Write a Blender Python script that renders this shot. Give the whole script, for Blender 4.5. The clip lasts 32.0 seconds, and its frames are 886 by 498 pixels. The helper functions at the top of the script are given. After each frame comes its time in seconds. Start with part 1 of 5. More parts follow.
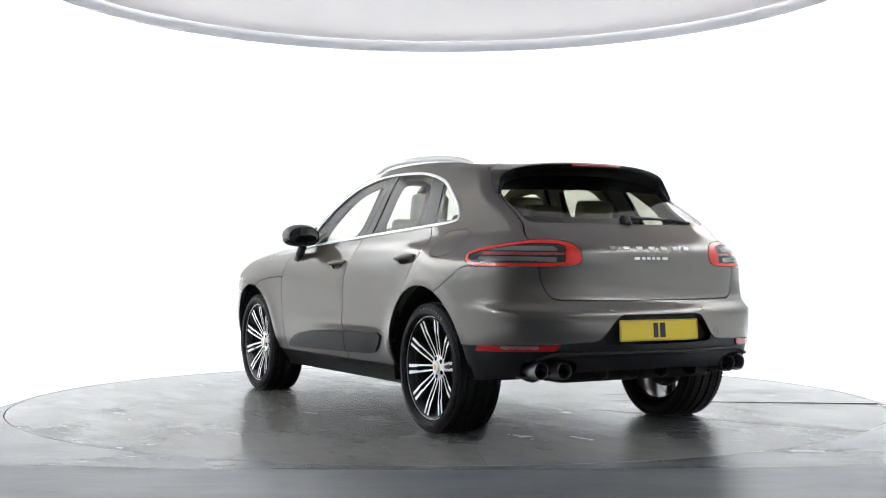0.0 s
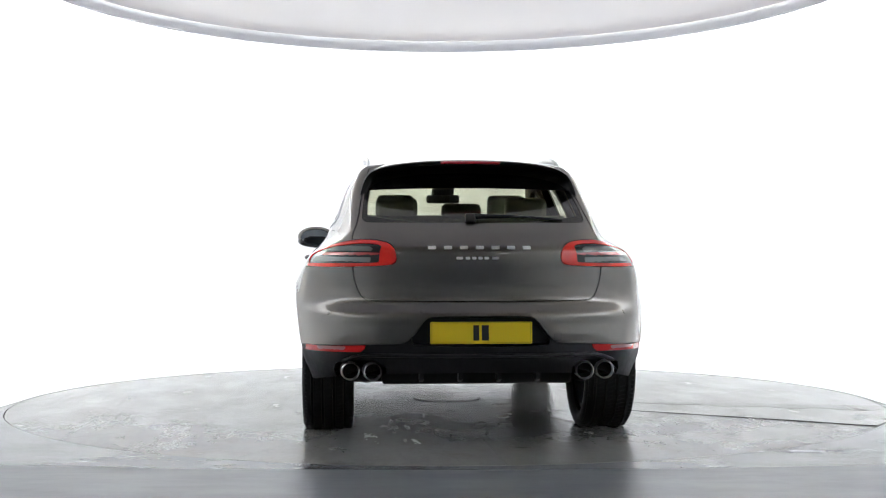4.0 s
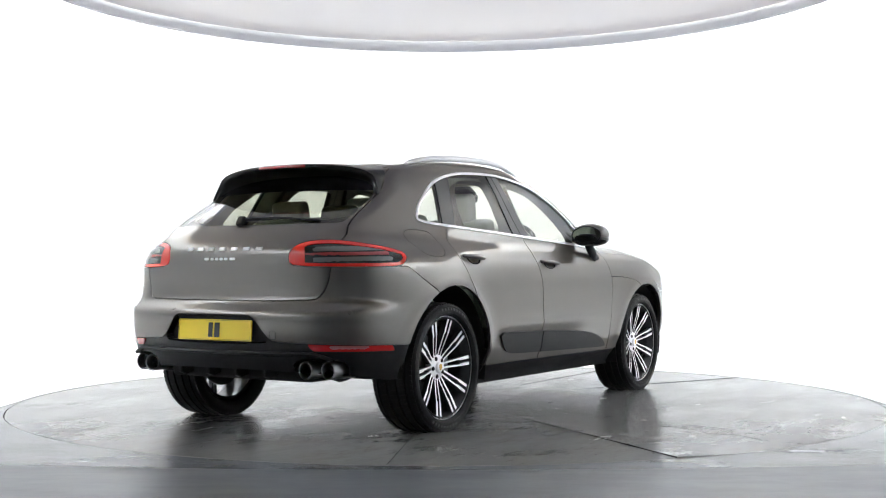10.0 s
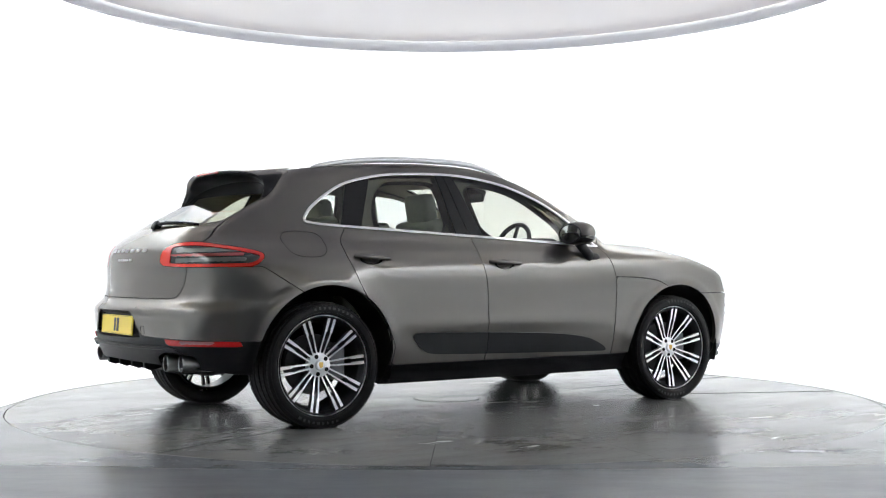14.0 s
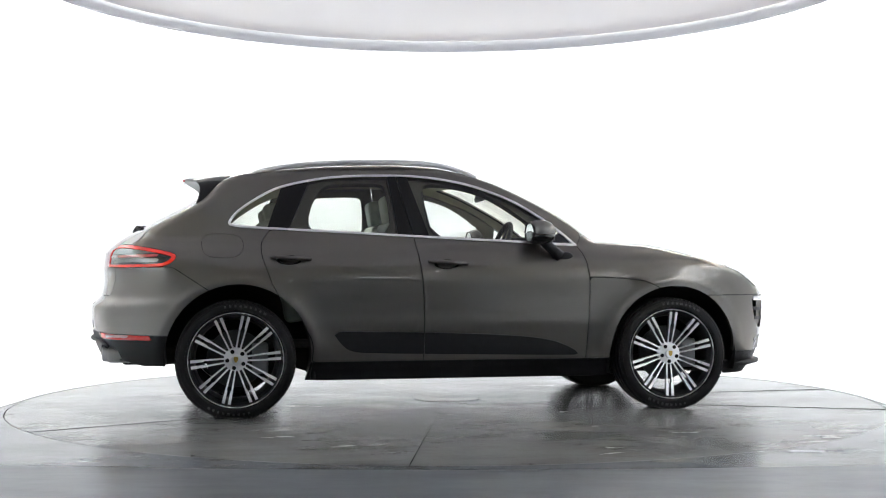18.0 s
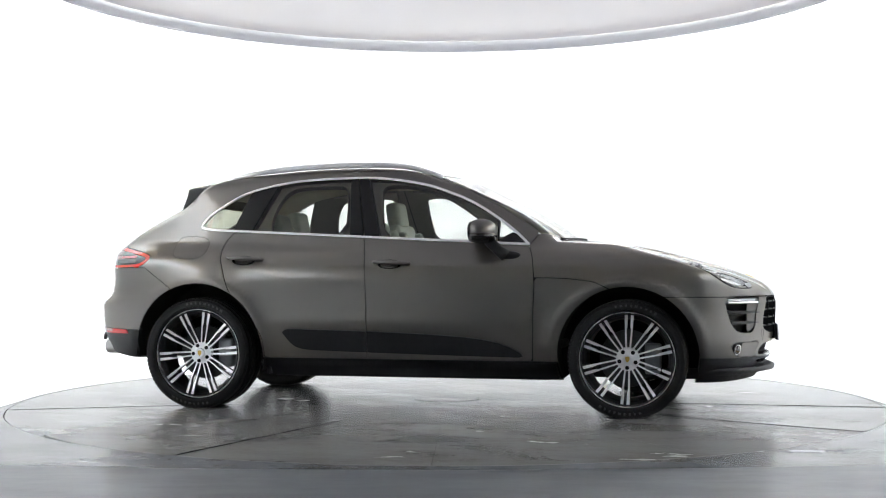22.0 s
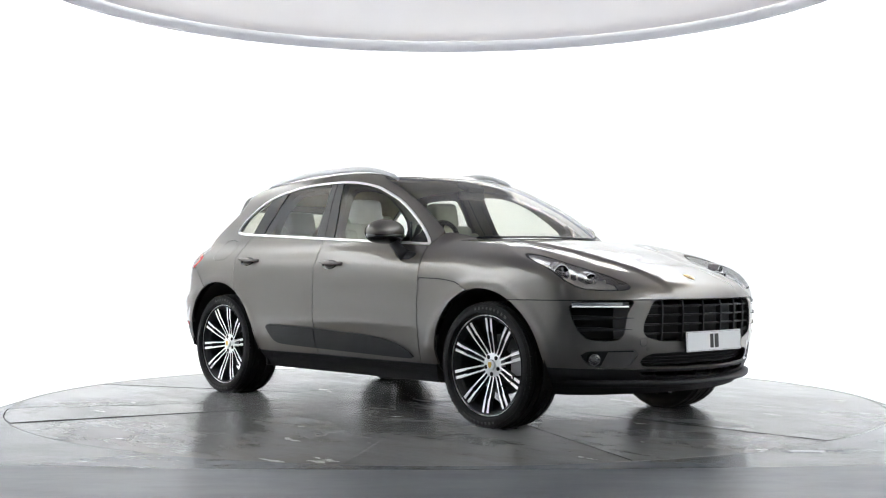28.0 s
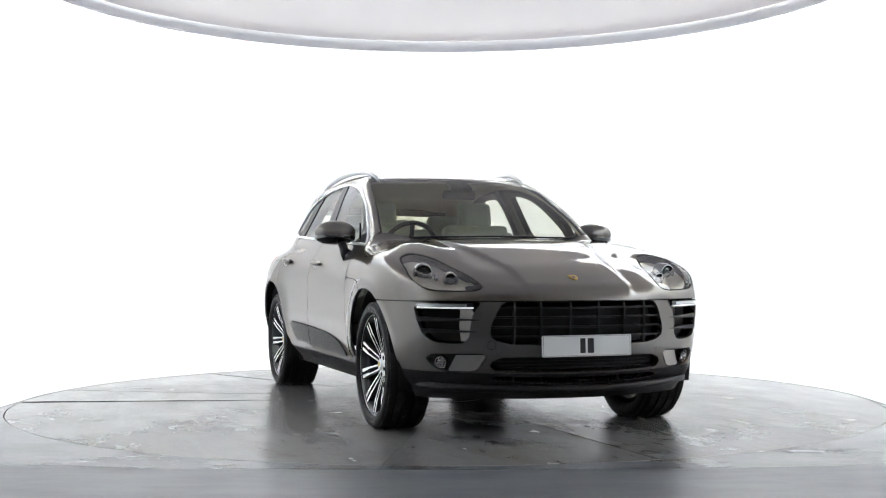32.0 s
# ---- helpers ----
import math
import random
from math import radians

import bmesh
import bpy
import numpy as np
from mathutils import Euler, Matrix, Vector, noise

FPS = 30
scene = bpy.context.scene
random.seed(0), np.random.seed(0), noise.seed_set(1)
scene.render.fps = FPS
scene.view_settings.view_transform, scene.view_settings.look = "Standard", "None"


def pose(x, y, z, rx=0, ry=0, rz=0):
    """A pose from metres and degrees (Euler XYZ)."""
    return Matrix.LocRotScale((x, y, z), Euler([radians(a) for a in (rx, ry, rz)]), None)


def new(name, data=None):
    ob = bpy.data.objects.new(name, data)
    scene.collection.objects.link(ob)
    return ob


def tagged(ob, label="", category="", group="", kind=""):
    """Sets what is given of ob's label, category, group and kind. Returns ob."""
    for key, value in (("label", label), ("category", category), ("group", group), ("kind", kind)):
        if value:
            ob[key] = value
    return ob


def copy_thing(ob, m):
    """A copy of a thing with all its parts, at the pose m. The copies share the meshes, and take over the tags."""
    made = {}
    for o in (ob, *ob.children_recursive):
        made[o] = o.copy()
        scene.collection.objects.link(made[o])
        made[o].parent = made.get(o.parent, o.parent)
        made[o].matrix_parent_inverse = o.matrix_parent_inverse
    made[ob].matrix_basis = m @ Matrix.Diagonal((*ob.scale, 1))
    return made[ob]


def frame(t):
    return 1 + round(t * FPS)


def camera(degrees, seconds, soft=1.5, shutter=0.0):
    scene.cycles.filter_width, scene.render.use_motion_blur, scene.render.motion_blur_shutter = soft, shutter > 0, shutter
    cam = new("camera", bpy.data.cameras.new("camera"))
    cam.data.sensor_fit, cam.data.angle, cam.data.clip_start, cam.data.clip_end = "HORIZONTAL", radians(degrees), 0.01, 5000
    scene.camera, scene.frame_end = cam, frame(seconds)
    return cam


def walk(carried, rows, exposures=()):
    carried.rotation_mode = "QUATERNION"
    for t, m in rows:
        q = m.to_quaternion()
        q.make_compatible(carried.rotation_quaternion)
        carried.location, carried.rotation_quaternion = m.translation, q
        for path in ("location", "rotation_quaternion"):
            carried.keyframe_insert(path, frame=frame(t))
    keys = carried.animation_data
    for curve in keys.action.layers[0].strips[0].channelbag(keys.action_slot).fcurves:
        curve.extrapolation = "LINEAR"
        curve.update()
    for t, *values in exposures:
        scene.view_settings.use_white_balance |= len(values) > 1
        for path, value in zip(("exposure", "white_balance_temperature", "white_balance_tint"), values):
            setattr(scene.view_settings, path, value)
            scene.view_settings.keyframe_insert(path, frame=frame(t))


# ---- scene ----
import functools

# The camera stands still at the mouth of the studio; the turntable's axis is the origin.
cam = camera(40.366, 32.0, soft=1.1)
CAM_POSE = pose(0, -8.495, .902, 91.005, .059, .169)
walk(cam, [(0, CAM_POSE), (32, CAM_POSE)])
CAR_OFF = (-1.4772, .0075)


def turn_at(t):
    """The turntable's angle in degrees."""
    k = (t - 16) / 16
    return 117.441 - 5.90822 * t + .98928 * k * k - .1695 * k ** 3


# ---- light ----
scene.view_settings.exposure = 0.0
world = bpy.data.worlds.new("dim_hall")
scene.world = world
world.use_nodes = True
world.node_tree.nodes["Background"].inputs[0].default_value = (.05, .05, .055, 1)
world.node_tree.nodes["Background"].inputs[1].default_value = .4


# ---- materials ----
def material(name, color, rough=.5, metal=0.0, coat=0.0, emit=None, power=0.0, spec=.5):
    m = bpy.data.materials.new(name)
    m.use_nodes = True
    b = m.node_tree.nodes["Principled BSDF"]
    b.inputs["Base Color"].default_value = (*color, 1)
    b.inputs["Roughness"].default_value = rough
    b.inputs["Metallic"].default_value = metal
    b.inputs["Coat Weight"].default_value = coat
    b.inputs["Coat Roughness"].default_value = .02
    b.inputs["Specular IOR Level"].default_value = spec
    if emit:
        b.inputs["Emission Color"].default_value = (*emit, 1)
        b.inputs["Emission Strength"].default_value = power
    return m


def graph(m):
    nodes, links = m.node_tree.nodes, m.node_tree.links

    def add(kind, **inputs):
        n = nodes.new(kind)
        for k, v in inputs.items():
            n.inputs[k.replace("_", " ")].default_value = v
        return n
    return nodes["Principled BSDF"], add, links.new


def noisy(m, scale, amount, bump_scale=0.0, bump_strength=.1, spread=.0, detail=6.0, stretch=None):
    """Breaks up a material's colour and roughness with noise, and gives it fine relief."""
    b, add, link = graph(m)
    co = add("ShaderNodeTexCoord").outputs["Object"]
    if stretch:
        mp = add("ShaderNodeMapping")
        mp.inputs["Scale"].default_value = stretch
        link(co, mp.inputs["Vector"])
        co = mp.outputs[0]
    n = add("ShaderNodeTexNoise", Scale=scale, Detail=detail, Roughness=.6)
    link(co, n.inputs["Vector"])
    base = b.inputs["Base Color"].default_value[:]
    ramp = add("ShaderNodeValToRGB")
    ramp.color_ramp.elements[0].position, ramp.color_ramp.elements[1].position = .3, .7
    ramp.color_ramp.elements[0].color = (*[c * (1 - amount) for c in base[:3]], 1)
    ramp.color_ramp.elements[1].color = (*[min(1, c * (1 + amount)) for c in base[:3]], 1)
    link(n.outputs["Fac"], ramp.inputs[0])
    link(ramp.outputs[0], b.inputs["Base Color"])
    if spread:
        r = b.inputs["Roughness"].default_value
        mr = add("ShaderNodeMapRange")
        mr.inputs["From Min"].default_value, mr.inputs["From Max"].default_value = .3, .7
        mr.inputs["To Min"].default_value, mr.inputs["To Max"].default_value = max(.02, r - spread), r + spread
        link(n.outputs["Fac"], mr.inputs["Value"])
        link(mr.outputs[0], b.inputs["Roughness"])
    if bump_scale:
        n2 = add("ShaderNodeTexNoise", Scale=bump_scale, Detail=4.0)
        link(co, n2.inputs["Vector"])
        bp = add("ShaderNodeBump", Strength=bump_strength, Distance=.01)
        link(n2.outputs["Fac"], bp.inputs["Height"])
        link(bp.outputs[0], b.inputs["Normal"])
    return m


PAINT = material("grey_brown_metallic_paint", (.138, .132, .126), .42, .88, 1.0)
paint = PAINT.node_tree.nodes["Principled BSDF"]
paint.inputs["Coat IOR"].default_value = 1.53
paint.inputs["Coat Roughness"].default_value = .006
paint.inputs["Coat Tint"].default_value = (.96, .945, .915, 1)
paint.inputs["Specular Tint"].default_value = (.28, .24, .18, 1)
noisy(PAINT, 700, .10, detail=2)
UNDER = material("black_seam_filler", (.006, .006, .006), .8)
PLASTIC = noisy(material("black_grained_plastic", (.010, .010, .011), .5, spec=.3), 40, .2, 1400, .12, .06)
POST = material("satin_black_film", (.006, .006, .006), .32, spec=.25)
PILLAR = noisy(material("grey_pillar_lining", (.20, .19, .155), .8), 60, .08)
GLOSS = material("gloss_black", (.006, .006, .007), .08, 0, .5)
RUBBER = noisy(material("tyre_rubber", (.009, .009, .009), .6, spec=.3), 30, .25, 300, .15, .1)
CHROME = noisy(material("satin_aluminium", (.86, .86, .87), .32, .9), 8, .03)
POLISHED = noisy(material("machined_rim_face", (.90, .90, .91), .34, .55), 60, .05, spread=.05)
DARK_RIM = material("dark_titanium_rim", (.035, .036, .038), .32, .6, .4)
STEEL = noisy(material("brushed_steel", (.34, .34, .35), .26, 1.0), 12, .06, spread=.03)
HIDE = noisy(material("pale_grey_leather", (.40, .43, .36), .5), 25, .08, 500, .12, .05)
LINER = noisy(material("pale_headliner_cloth", (.45, .42, .31), .9), 60, .06, 900, .1)
DASH = noisy(material("dark_dashboard_vinyl", (.03, .03, .03), .6), 30, .15, 700, .15)
YELLOW = material("yellow_reflective_plate", (.80, .60, .02), .35)
WHITEPLATE = material("white_reflective_plate", (.78, .79, .80), .35)
INK = material("black_plate_print", (.012, .012, .014), .4)
GOLD = material("gold_enamel", (.62, .42, .12), .3, .9)
REDGLASS = material("red_lamp_plastic", (.66, .024, .013), .16, 0, .35)
WALL = noisy(material("white_matt_wall_paint", (.86, .865, .87), .7), .7, .012, 60, .02)
# the emission is an added lavender glow, standing in for mirrored wall light
SOFFIT = noisy(material("satin_ceiling_film_added_glow", (.20, .168, .110), .46, spec=.5, emit=(.82, .83, 1.0), power=.34), .8, .015)
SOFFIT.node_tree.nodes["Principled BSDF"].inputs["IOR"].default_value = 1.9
SLAB = noisy(material("brown_upper_ceiling", (.20, .150, .078), .9), 2, .15)
HALL = noisy(material("grey_hall_paint", (.36, .39, .44), .9), 2, .2)


def glass(name, tint, rough=.0):
    """Thin tinted glass: clear seen through, mirrored by its gloss."""
    m = bpy.data.materials.new(name)
    m.use_nodes = True
    nodes, links = m.node_tree.nodes, m.node_tree.links
    nodes.remove(nodes["Principled BSDF"])
    t, g, x, f = (nodes.new("ShaderNodeBsdfTransparent"), nodes.new("ShaderNodeBsdfGlossy"),
                  nodes.new("ShaderNodeMixShader"), nodes.new("ShaderNodeLayerWeight"))
    p, a = nodes.new("ShaderNodeMath"), nodes.new("ShaderNodeMath")
    p.operation, a.operation = "POWER", "MULTIPLY_ADD"
    t.inputs[0].default_value = (*tint, 1)
    g.inputs["Roughness"].default_value = rough
    f.inputs["Blend"].default_value = .5
    p.inputs[1].default_value, a.inputs[1].default_value, a.inputs[2].default_value = 5.0, .9, .05
    links.new(f.outputs["Facing"], p.inputs[0])
    links.new(p.outputs[0], a.inputs[0])
    links.new(a.outputs[0], x.inputs[0])
    links.new(t.outputs[0], x.inputs[1])
    links.new(g.outputs[0], x.inputs[2])
    links.new(x.outputs[0], nodes["Material Output"].inputs[0])
    return m


GLASS = glass("green_tinted_glass", (.93, .95, .92))
SCREEN = glass("warm_tinted_screen_glass", (.88, .885, .80))
REARGLASS = glass("olive_tinted_rear_glass", (.60, .605, .50))
DARKGLASS = glass("privacy_tinted_glass", (.90, .925, .885))
LENS = glass("clear_lamp_lens", (.96, .96, .955))
REDLENS = glass("red_lamp_lens", (.75, .10, .07))


# ---- mesh tools ----
def part(name, data, mat, parent=None, label="", smooth=True):
    """Links a bmesh or a (verts, faces, normals) triple as one mesh object under its thing or part."""
    me = bpy.data.meshes.new(name)
    if isinstance(data, bmesh.types.BMesh):
        data.to_mesh(me)
        data.free()
        for p in me.polygons:
            p.use_smooth = smooth
    else:
        v, f, n = data
        me.from_pydata([tuple(p) for p in v], [], f)
        me.polygons.foreach_set("use_smooth", [smooth] * len(me.polygons))
        me.update()
        if n is not None:
            me.normals_split_custom_set_from_vertices([tuple(p) for p in n])
    me.materials.append(mat)
    ob = new(name, me)
    if parent:
        ob.parent = parent
    if label:
        tagged(ob, label)
    return ob


def sharp(bm, degrees=35):
    lim = radians(degrees)
    for e in bm.edges:
        if len(e.link_faces) == 2 and e.calc_face_angle(0) > lim:
            e.smooth = False
    return bm


def box(bm, size, m=None, bevel=0.0, segs=2):
    """Adds a box of that size at the pose m, its edges rounded."""
    r = bmesh.ops.create_cube(bm, size=1, matrix=(m or Matrix()) @ Matrix.Diagonal((*size, 1)))
    if bevel:
        es = {e for v in r["verts"] for e in v.link_edges}
        bmesh.ops.bevel(bm, geom=list(es), offset=bevel, segments=segs, profile=.6, affect="EDGES")
    return bm


def grid_faces(nu, nv, close_u=False, close_v=False):
    fs = []
    for i in range(nu if close_u else nu - 1):
        for j in range(nv if close_v else nv - 1):
            a, b = (i + 1) % nu, (j + 1) % nv
            fs.append((i * nv + j, a * nv + j, a * nv + b, i * nv + b))
    return fs


def lathe(bm, profile, n=48, axis="y", m=None, close=False):
    """Turns a profile of (radius, along) pairs round an axis."""
    rings = []
    for i in range(n):
        a = 2 * math.pi * i / n
        ring = []
        for r, h in profile:
            p = {"y": (r * math.cos(a), h, r * math.sin(a)), "z": (r * math.cos(a), r * math.sin(a), h),
                 "x": (h, r * math.cos(a), r * math.sin(a))}[axis]
            ring.append(bm.verts.new((m or Matrix()) @ Vector(p)))
        rings.append(ring)
    k = len(profile)
    for i in range(n):
        for j in range(k if close else k - 1):
            bm.faces.new((rings[i][j], rings[i][(j + 1) % k], rings[(i + 1) % n][(j + 1) % k], rings[(i + 1) % n][j]))
    bmesh.ops.recalc_face_normals(bm, faces=bm.faces)
    return bm


def tube(bm, path, radius, n=10, closed=False, flat=1.0):
    """A round bar along a path; flat squeezes it in its second direction."""
    pts = [Vector(p) for p in path]
    rings = []
    for i, p in enumerate(pts):
        a, b = pts[i - 1 if (i or closed) else 0], pts[(i + 1) % len(pts) if (closed or i + 1 < len(pts)) else i]
        d = (b - a).normalized()
        s = d.cross(Vector((0, 0, 1)))
        s = s.normalized() if s.length > .05 else d.cross(Vector((0, 1, 0))).normalized()
        u = s.cross(d)
        r = radius[i] if isinstance(radius, (list, tuple)) else radius
        rings.append([bm.verts.new(p + r * (math.cos(t) * s + flat * math.sin(t) * u))
                      for t in (2 * math.pi * k / n for k in range(n))])
    last = len(rings) if closed else len(rings) - 1
    for i in range(last):
        q = rings[(i + 1) % len(rings)]
        for k in range(n):
            bm.faces.new((rings[i][k], rings[i][(k + 1) % n], q[(k + 1) % n], q[k]))
    if not closed:
        bm.faces.new(rings[0][::-1])
        bm.faces.new(rings[-1])
    bmesh.ops.recalc_face_normals(bm, faces=bm.faces)
    return bm


def prism(bm, outline, depth, m=None, bevel=0.0):
    """A flat plate with that outline in x and y, of that depth along z."""
    m = m or Matrix()
    lo = [bm.verts.new(m @ Vector((x, y, 0))) for x, y in outline]
    hi = [bm.verts.new(m @ Vector((x, y, depth))) for x, y in outline]
    top = bm.faces.new(hi)
    bm.faces.new(lo[::-1])
    for i in range(len(lo)):
        j = (i + 1) % len(lo)
        bm.faces.new((lo[i], lo[j], hi[j], hi[i]))
    bmesh.ops.recalc_face_normals(bm, faces=bm.faces)
    if bevel:
        bmesh.ops.bevel(bm, geom=list(top.edges), offset=bevel, segments=2, affect="EDGES")
    return bm


def rounded(w, h, r, n=5):
    """The outline of a rounded rectangle."""
    out = []
    for cx, cy, a0 in ((w / 2 - r, h / 2 - r, 0), (-w / 2 + r, h / 2 - r, 90), (-w / 2 + r, -h / 2 + r, 180), (w / 2 - r, -h / 2 + r, 270)):
        for i in range(n + 1):
            a = radians(a0 + 90 * i / n)
            out.append((cx + r * math.cos(a), cy + r * math.sin(a)))
    return out


# ---- the studio ----
def floor_material(name, base, stain, rough=.24, wear=1.0):
    """Worn, sealed concrete: cloudy, streaked and spotted, softly mirroring."""
    m = material(name, base, .27, 0, 0, spec=.30)
    b, add, link = graph(m)
    co = add("ShaderNodeTexCoord").outputs["Object"]

    def field(scale, detail, stretch=(1, 1, 1), rough=.55, turn=0.0):
        mp = add("ShaderNodeMapping")
        mp.inputs["Scale"].default_value = stretch
        mp.inputs["Rotation"].default_value = (0, 0, turn)
        link(co, mp.inputs["Vector"])
        n = add("ShaderNodeTexNoise", Scale=scale, Detail=detail, Roughness=rough)
        link(mp.outputs[0], n.inputs["Vector"])
        return n.outputs["Fac"]

    def ramp(fac, *stops):
        r = add("ShaderNodeValToRGB")
        r.color_ramp.interpolation = "EASE"
        el = r.color_ramp.elements
        while len(el) < len(stops):
            el.new(.5)
        for e, (at, c) in zip(el, stops):
            e.position, e.color = at, (*c, 1)
        link(fac, r.inputs[0])
        return r.outputs[0]

    def times(a, c):
        q = add("ShaderNodeMix")
        q.data_type, q.blend_type = "RGBA", "MULTIPLY"
        q.inputs["Factor"].default_value = 1
        link(a, q.inputs[6])
        link(c, q.inputs[7])
        return q.outputs[2]
    def value(fac, lo, hi, a, c):
        q = add("ShaderNodeMapRange")
        for k, v in zip(("From Min", "From Max", "To Min", "To Max"), (lo, hi, a, c)):
            q.inputs[k].default_value = v
        link(fac, q.inputs["Value"])
        return q.outputs[0]

    def sum_of(a, c):
        q = add("ShaderNodeMath")
        link(a, q.inputs[0])
        link(c, q.inputs[1])
        return q.outputs[0]
    grey = lambda v: (1 + (v - 1) * wear,) * 3
    cloud = ramp(field(.8, 6, (1, 1.6, 1), .6), (.28, tuple(c * .86 for c in base)), (.72, tuple(min(1, c * 1.10) for c in base)))
    trowel = field(2.4, 6, (.55, 2.4, 1), .62, .5)
    streak = ramp(trowel, (.30, grey(.88)), (.62, grey(1.02)))
    patch = field(1.3, 9.0, (1, 1.5, 1), .68)
    dirt = ramp(patch, (.34, stain), (.52, grey(1.0)))
    grain = ramp(field(38, 5, (1, 1, 1), .7), (.30, grey(.95)), (.70, grey(1.03)))
    scuff = ramp(field(7, 7, (.35, 2.6, 1), .72, -.35), (.32, grey(.90)), (.46, grey(1.0)))
    spots = ramp(field(5.0, 0), (.06, grey(.45)), (.10, grey(1.0)))
    pits = ramp(field(23.0, 1), (.14, grey(.6)), (.18, grey(1.0)))
    tone = cloud
    for layer in (streak, dirt, grain, scuff, spots, pits):
        tone = times(tone, layer)
    link(tone, b.inputs["Base Color"])
    link(sum_of(value(patch, .35, .65, rough + .03, rough - .03), value(trowel, .3, .7, .025, -.025)), b.inputs["Roughness"])
    bp = add("ShaderNodeBump", Strength=.012, Distance=.004)
    link(field(14, 4, (.6, 1.6, 1), .55, .3), bp.inputs["Height"])
    link(bp.outputs[0], b.inputs["Normal"])
    return m


CONCRETE = floor_material("sealed_concrete_floor", (.158, .165, .179), (.90, .90, .91))
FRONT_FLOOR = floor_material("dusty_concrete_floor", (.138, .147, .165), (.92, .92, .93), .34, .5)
DECK = floor_material("turntable_deck_concrete", (.196, .195, .194), (.82, .79, .74))
R_DECK, R_WALL = 2.925, 2.945


def ring_points(r, z, n, a0=0.0, a1=360.0):
    return [(r * math.cos(radians(a0 + (a1 - a0) * i / n)), r * math.sin(radians(a0 + (a1 - a0) * i / n)), z) for i in range(n + 1)]


# floor round the turntable, with a round hole
bm = bmesh.new()
inner = [bm.verts.new(p) for p in ring_points(R_DECK + .006, 0, 180)[:-1]]
low = [bm.verts.new((v.co.x, v.co.y, -.08)) for v in inner]
outer = []
for v in inner:
    d = Vector((v.co.x, v.co.y))
    k = min(7.2 / max(abs(d.x), 1e-6), (14.5 if d.y < 0 else 5.5) / max(abs(d.y), 1e-6))
    outer.append(bm.verts.new((d.x * k, d.y * k, 0)))
for i in range(180):
    j = (i + 1) % 180
    bm.faces.new((inner[i], inner[j], outer[j], outer[i]))
    bm.faces.new((inner[j], inner[i], low[i], low[j]))
bmesh.ops.recalc_face_normals(bm, faces=bm.faces)
floor = part("floor", bm, CONCRETE, smooth=False)
tagged(floor, "grey sealed concrete studio floor round the turntable", "floor", kind="structure")

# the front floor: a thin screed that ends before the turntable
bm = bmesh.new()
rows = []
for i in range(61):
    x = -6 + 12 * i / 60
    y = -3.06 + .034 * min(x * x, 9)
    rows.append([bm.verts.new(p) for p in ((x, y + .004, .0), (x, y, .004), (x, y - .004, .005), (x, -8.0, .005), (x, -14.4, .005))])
for p, q in zip(rows, rows[1:]):
    for j in range(4):
        bm.faces.new((p[j], q[j], q[j + 1], p[j + 1]))
bmesh.ops.recalc_face_normals(bm, faces=bm.faces)
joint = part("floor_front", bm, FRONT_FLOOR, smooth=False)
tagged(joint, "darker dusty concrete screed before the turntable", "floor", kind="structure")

# the turning deck: fourteen plates on a dark bed, and a round cover in the middle
bm = bmesh.new()
lathe(bm, [(.0001, -.012), (R_DECK - .002, -.012), (R_DECK - .002, -.08)], 120, "z")
turntable = part("turntable", bm, material("dark_joint", (.006, .006, .006), .9), smooth=False)
tagged(turntable, "grey worn concrete turntable deck, flush with the floor", "turntable", kind="structure")


def deck_plate(a0, a1, wide):
    bm = bmesh.new()
    rows = []
    n = 14
    for i in range(n + 1):
        a = radians(a0 + (a1 - a0) * i / n)
        row = []
        for r, z in ((.236, -.012), (.236, -.002), (.239, 0), (R_DECK - .003, 0), (R_DECK, -.003), (R_DECK, -.012)):
            p = Vector((r * math.cos(a), r * math.sin(a), z))
            if i in (0, n):
                side = Vector((-math.sin(a), math.cos(a), 0)) * (1 if i == 0 else -1)
                p += side * ((wide[0] if i == 0 else wide[1]) * max(.02, min(1, (r - .9) / 1.6)))
            row.append(bm.verts.new(p))
        rows.append(row)
    for p, q in zip(rows, rows[1:]):
        for j in range(5):
            bm.faces.new((p[j], q[j], q[j + 1], p[j + 1]))
    bm.faces.new(rows[0])
    bm.faces.new(rows[-1][::-1])
    bmesh.ops.recalc_face_normals(bm, faces=bm.faces)
    return bm


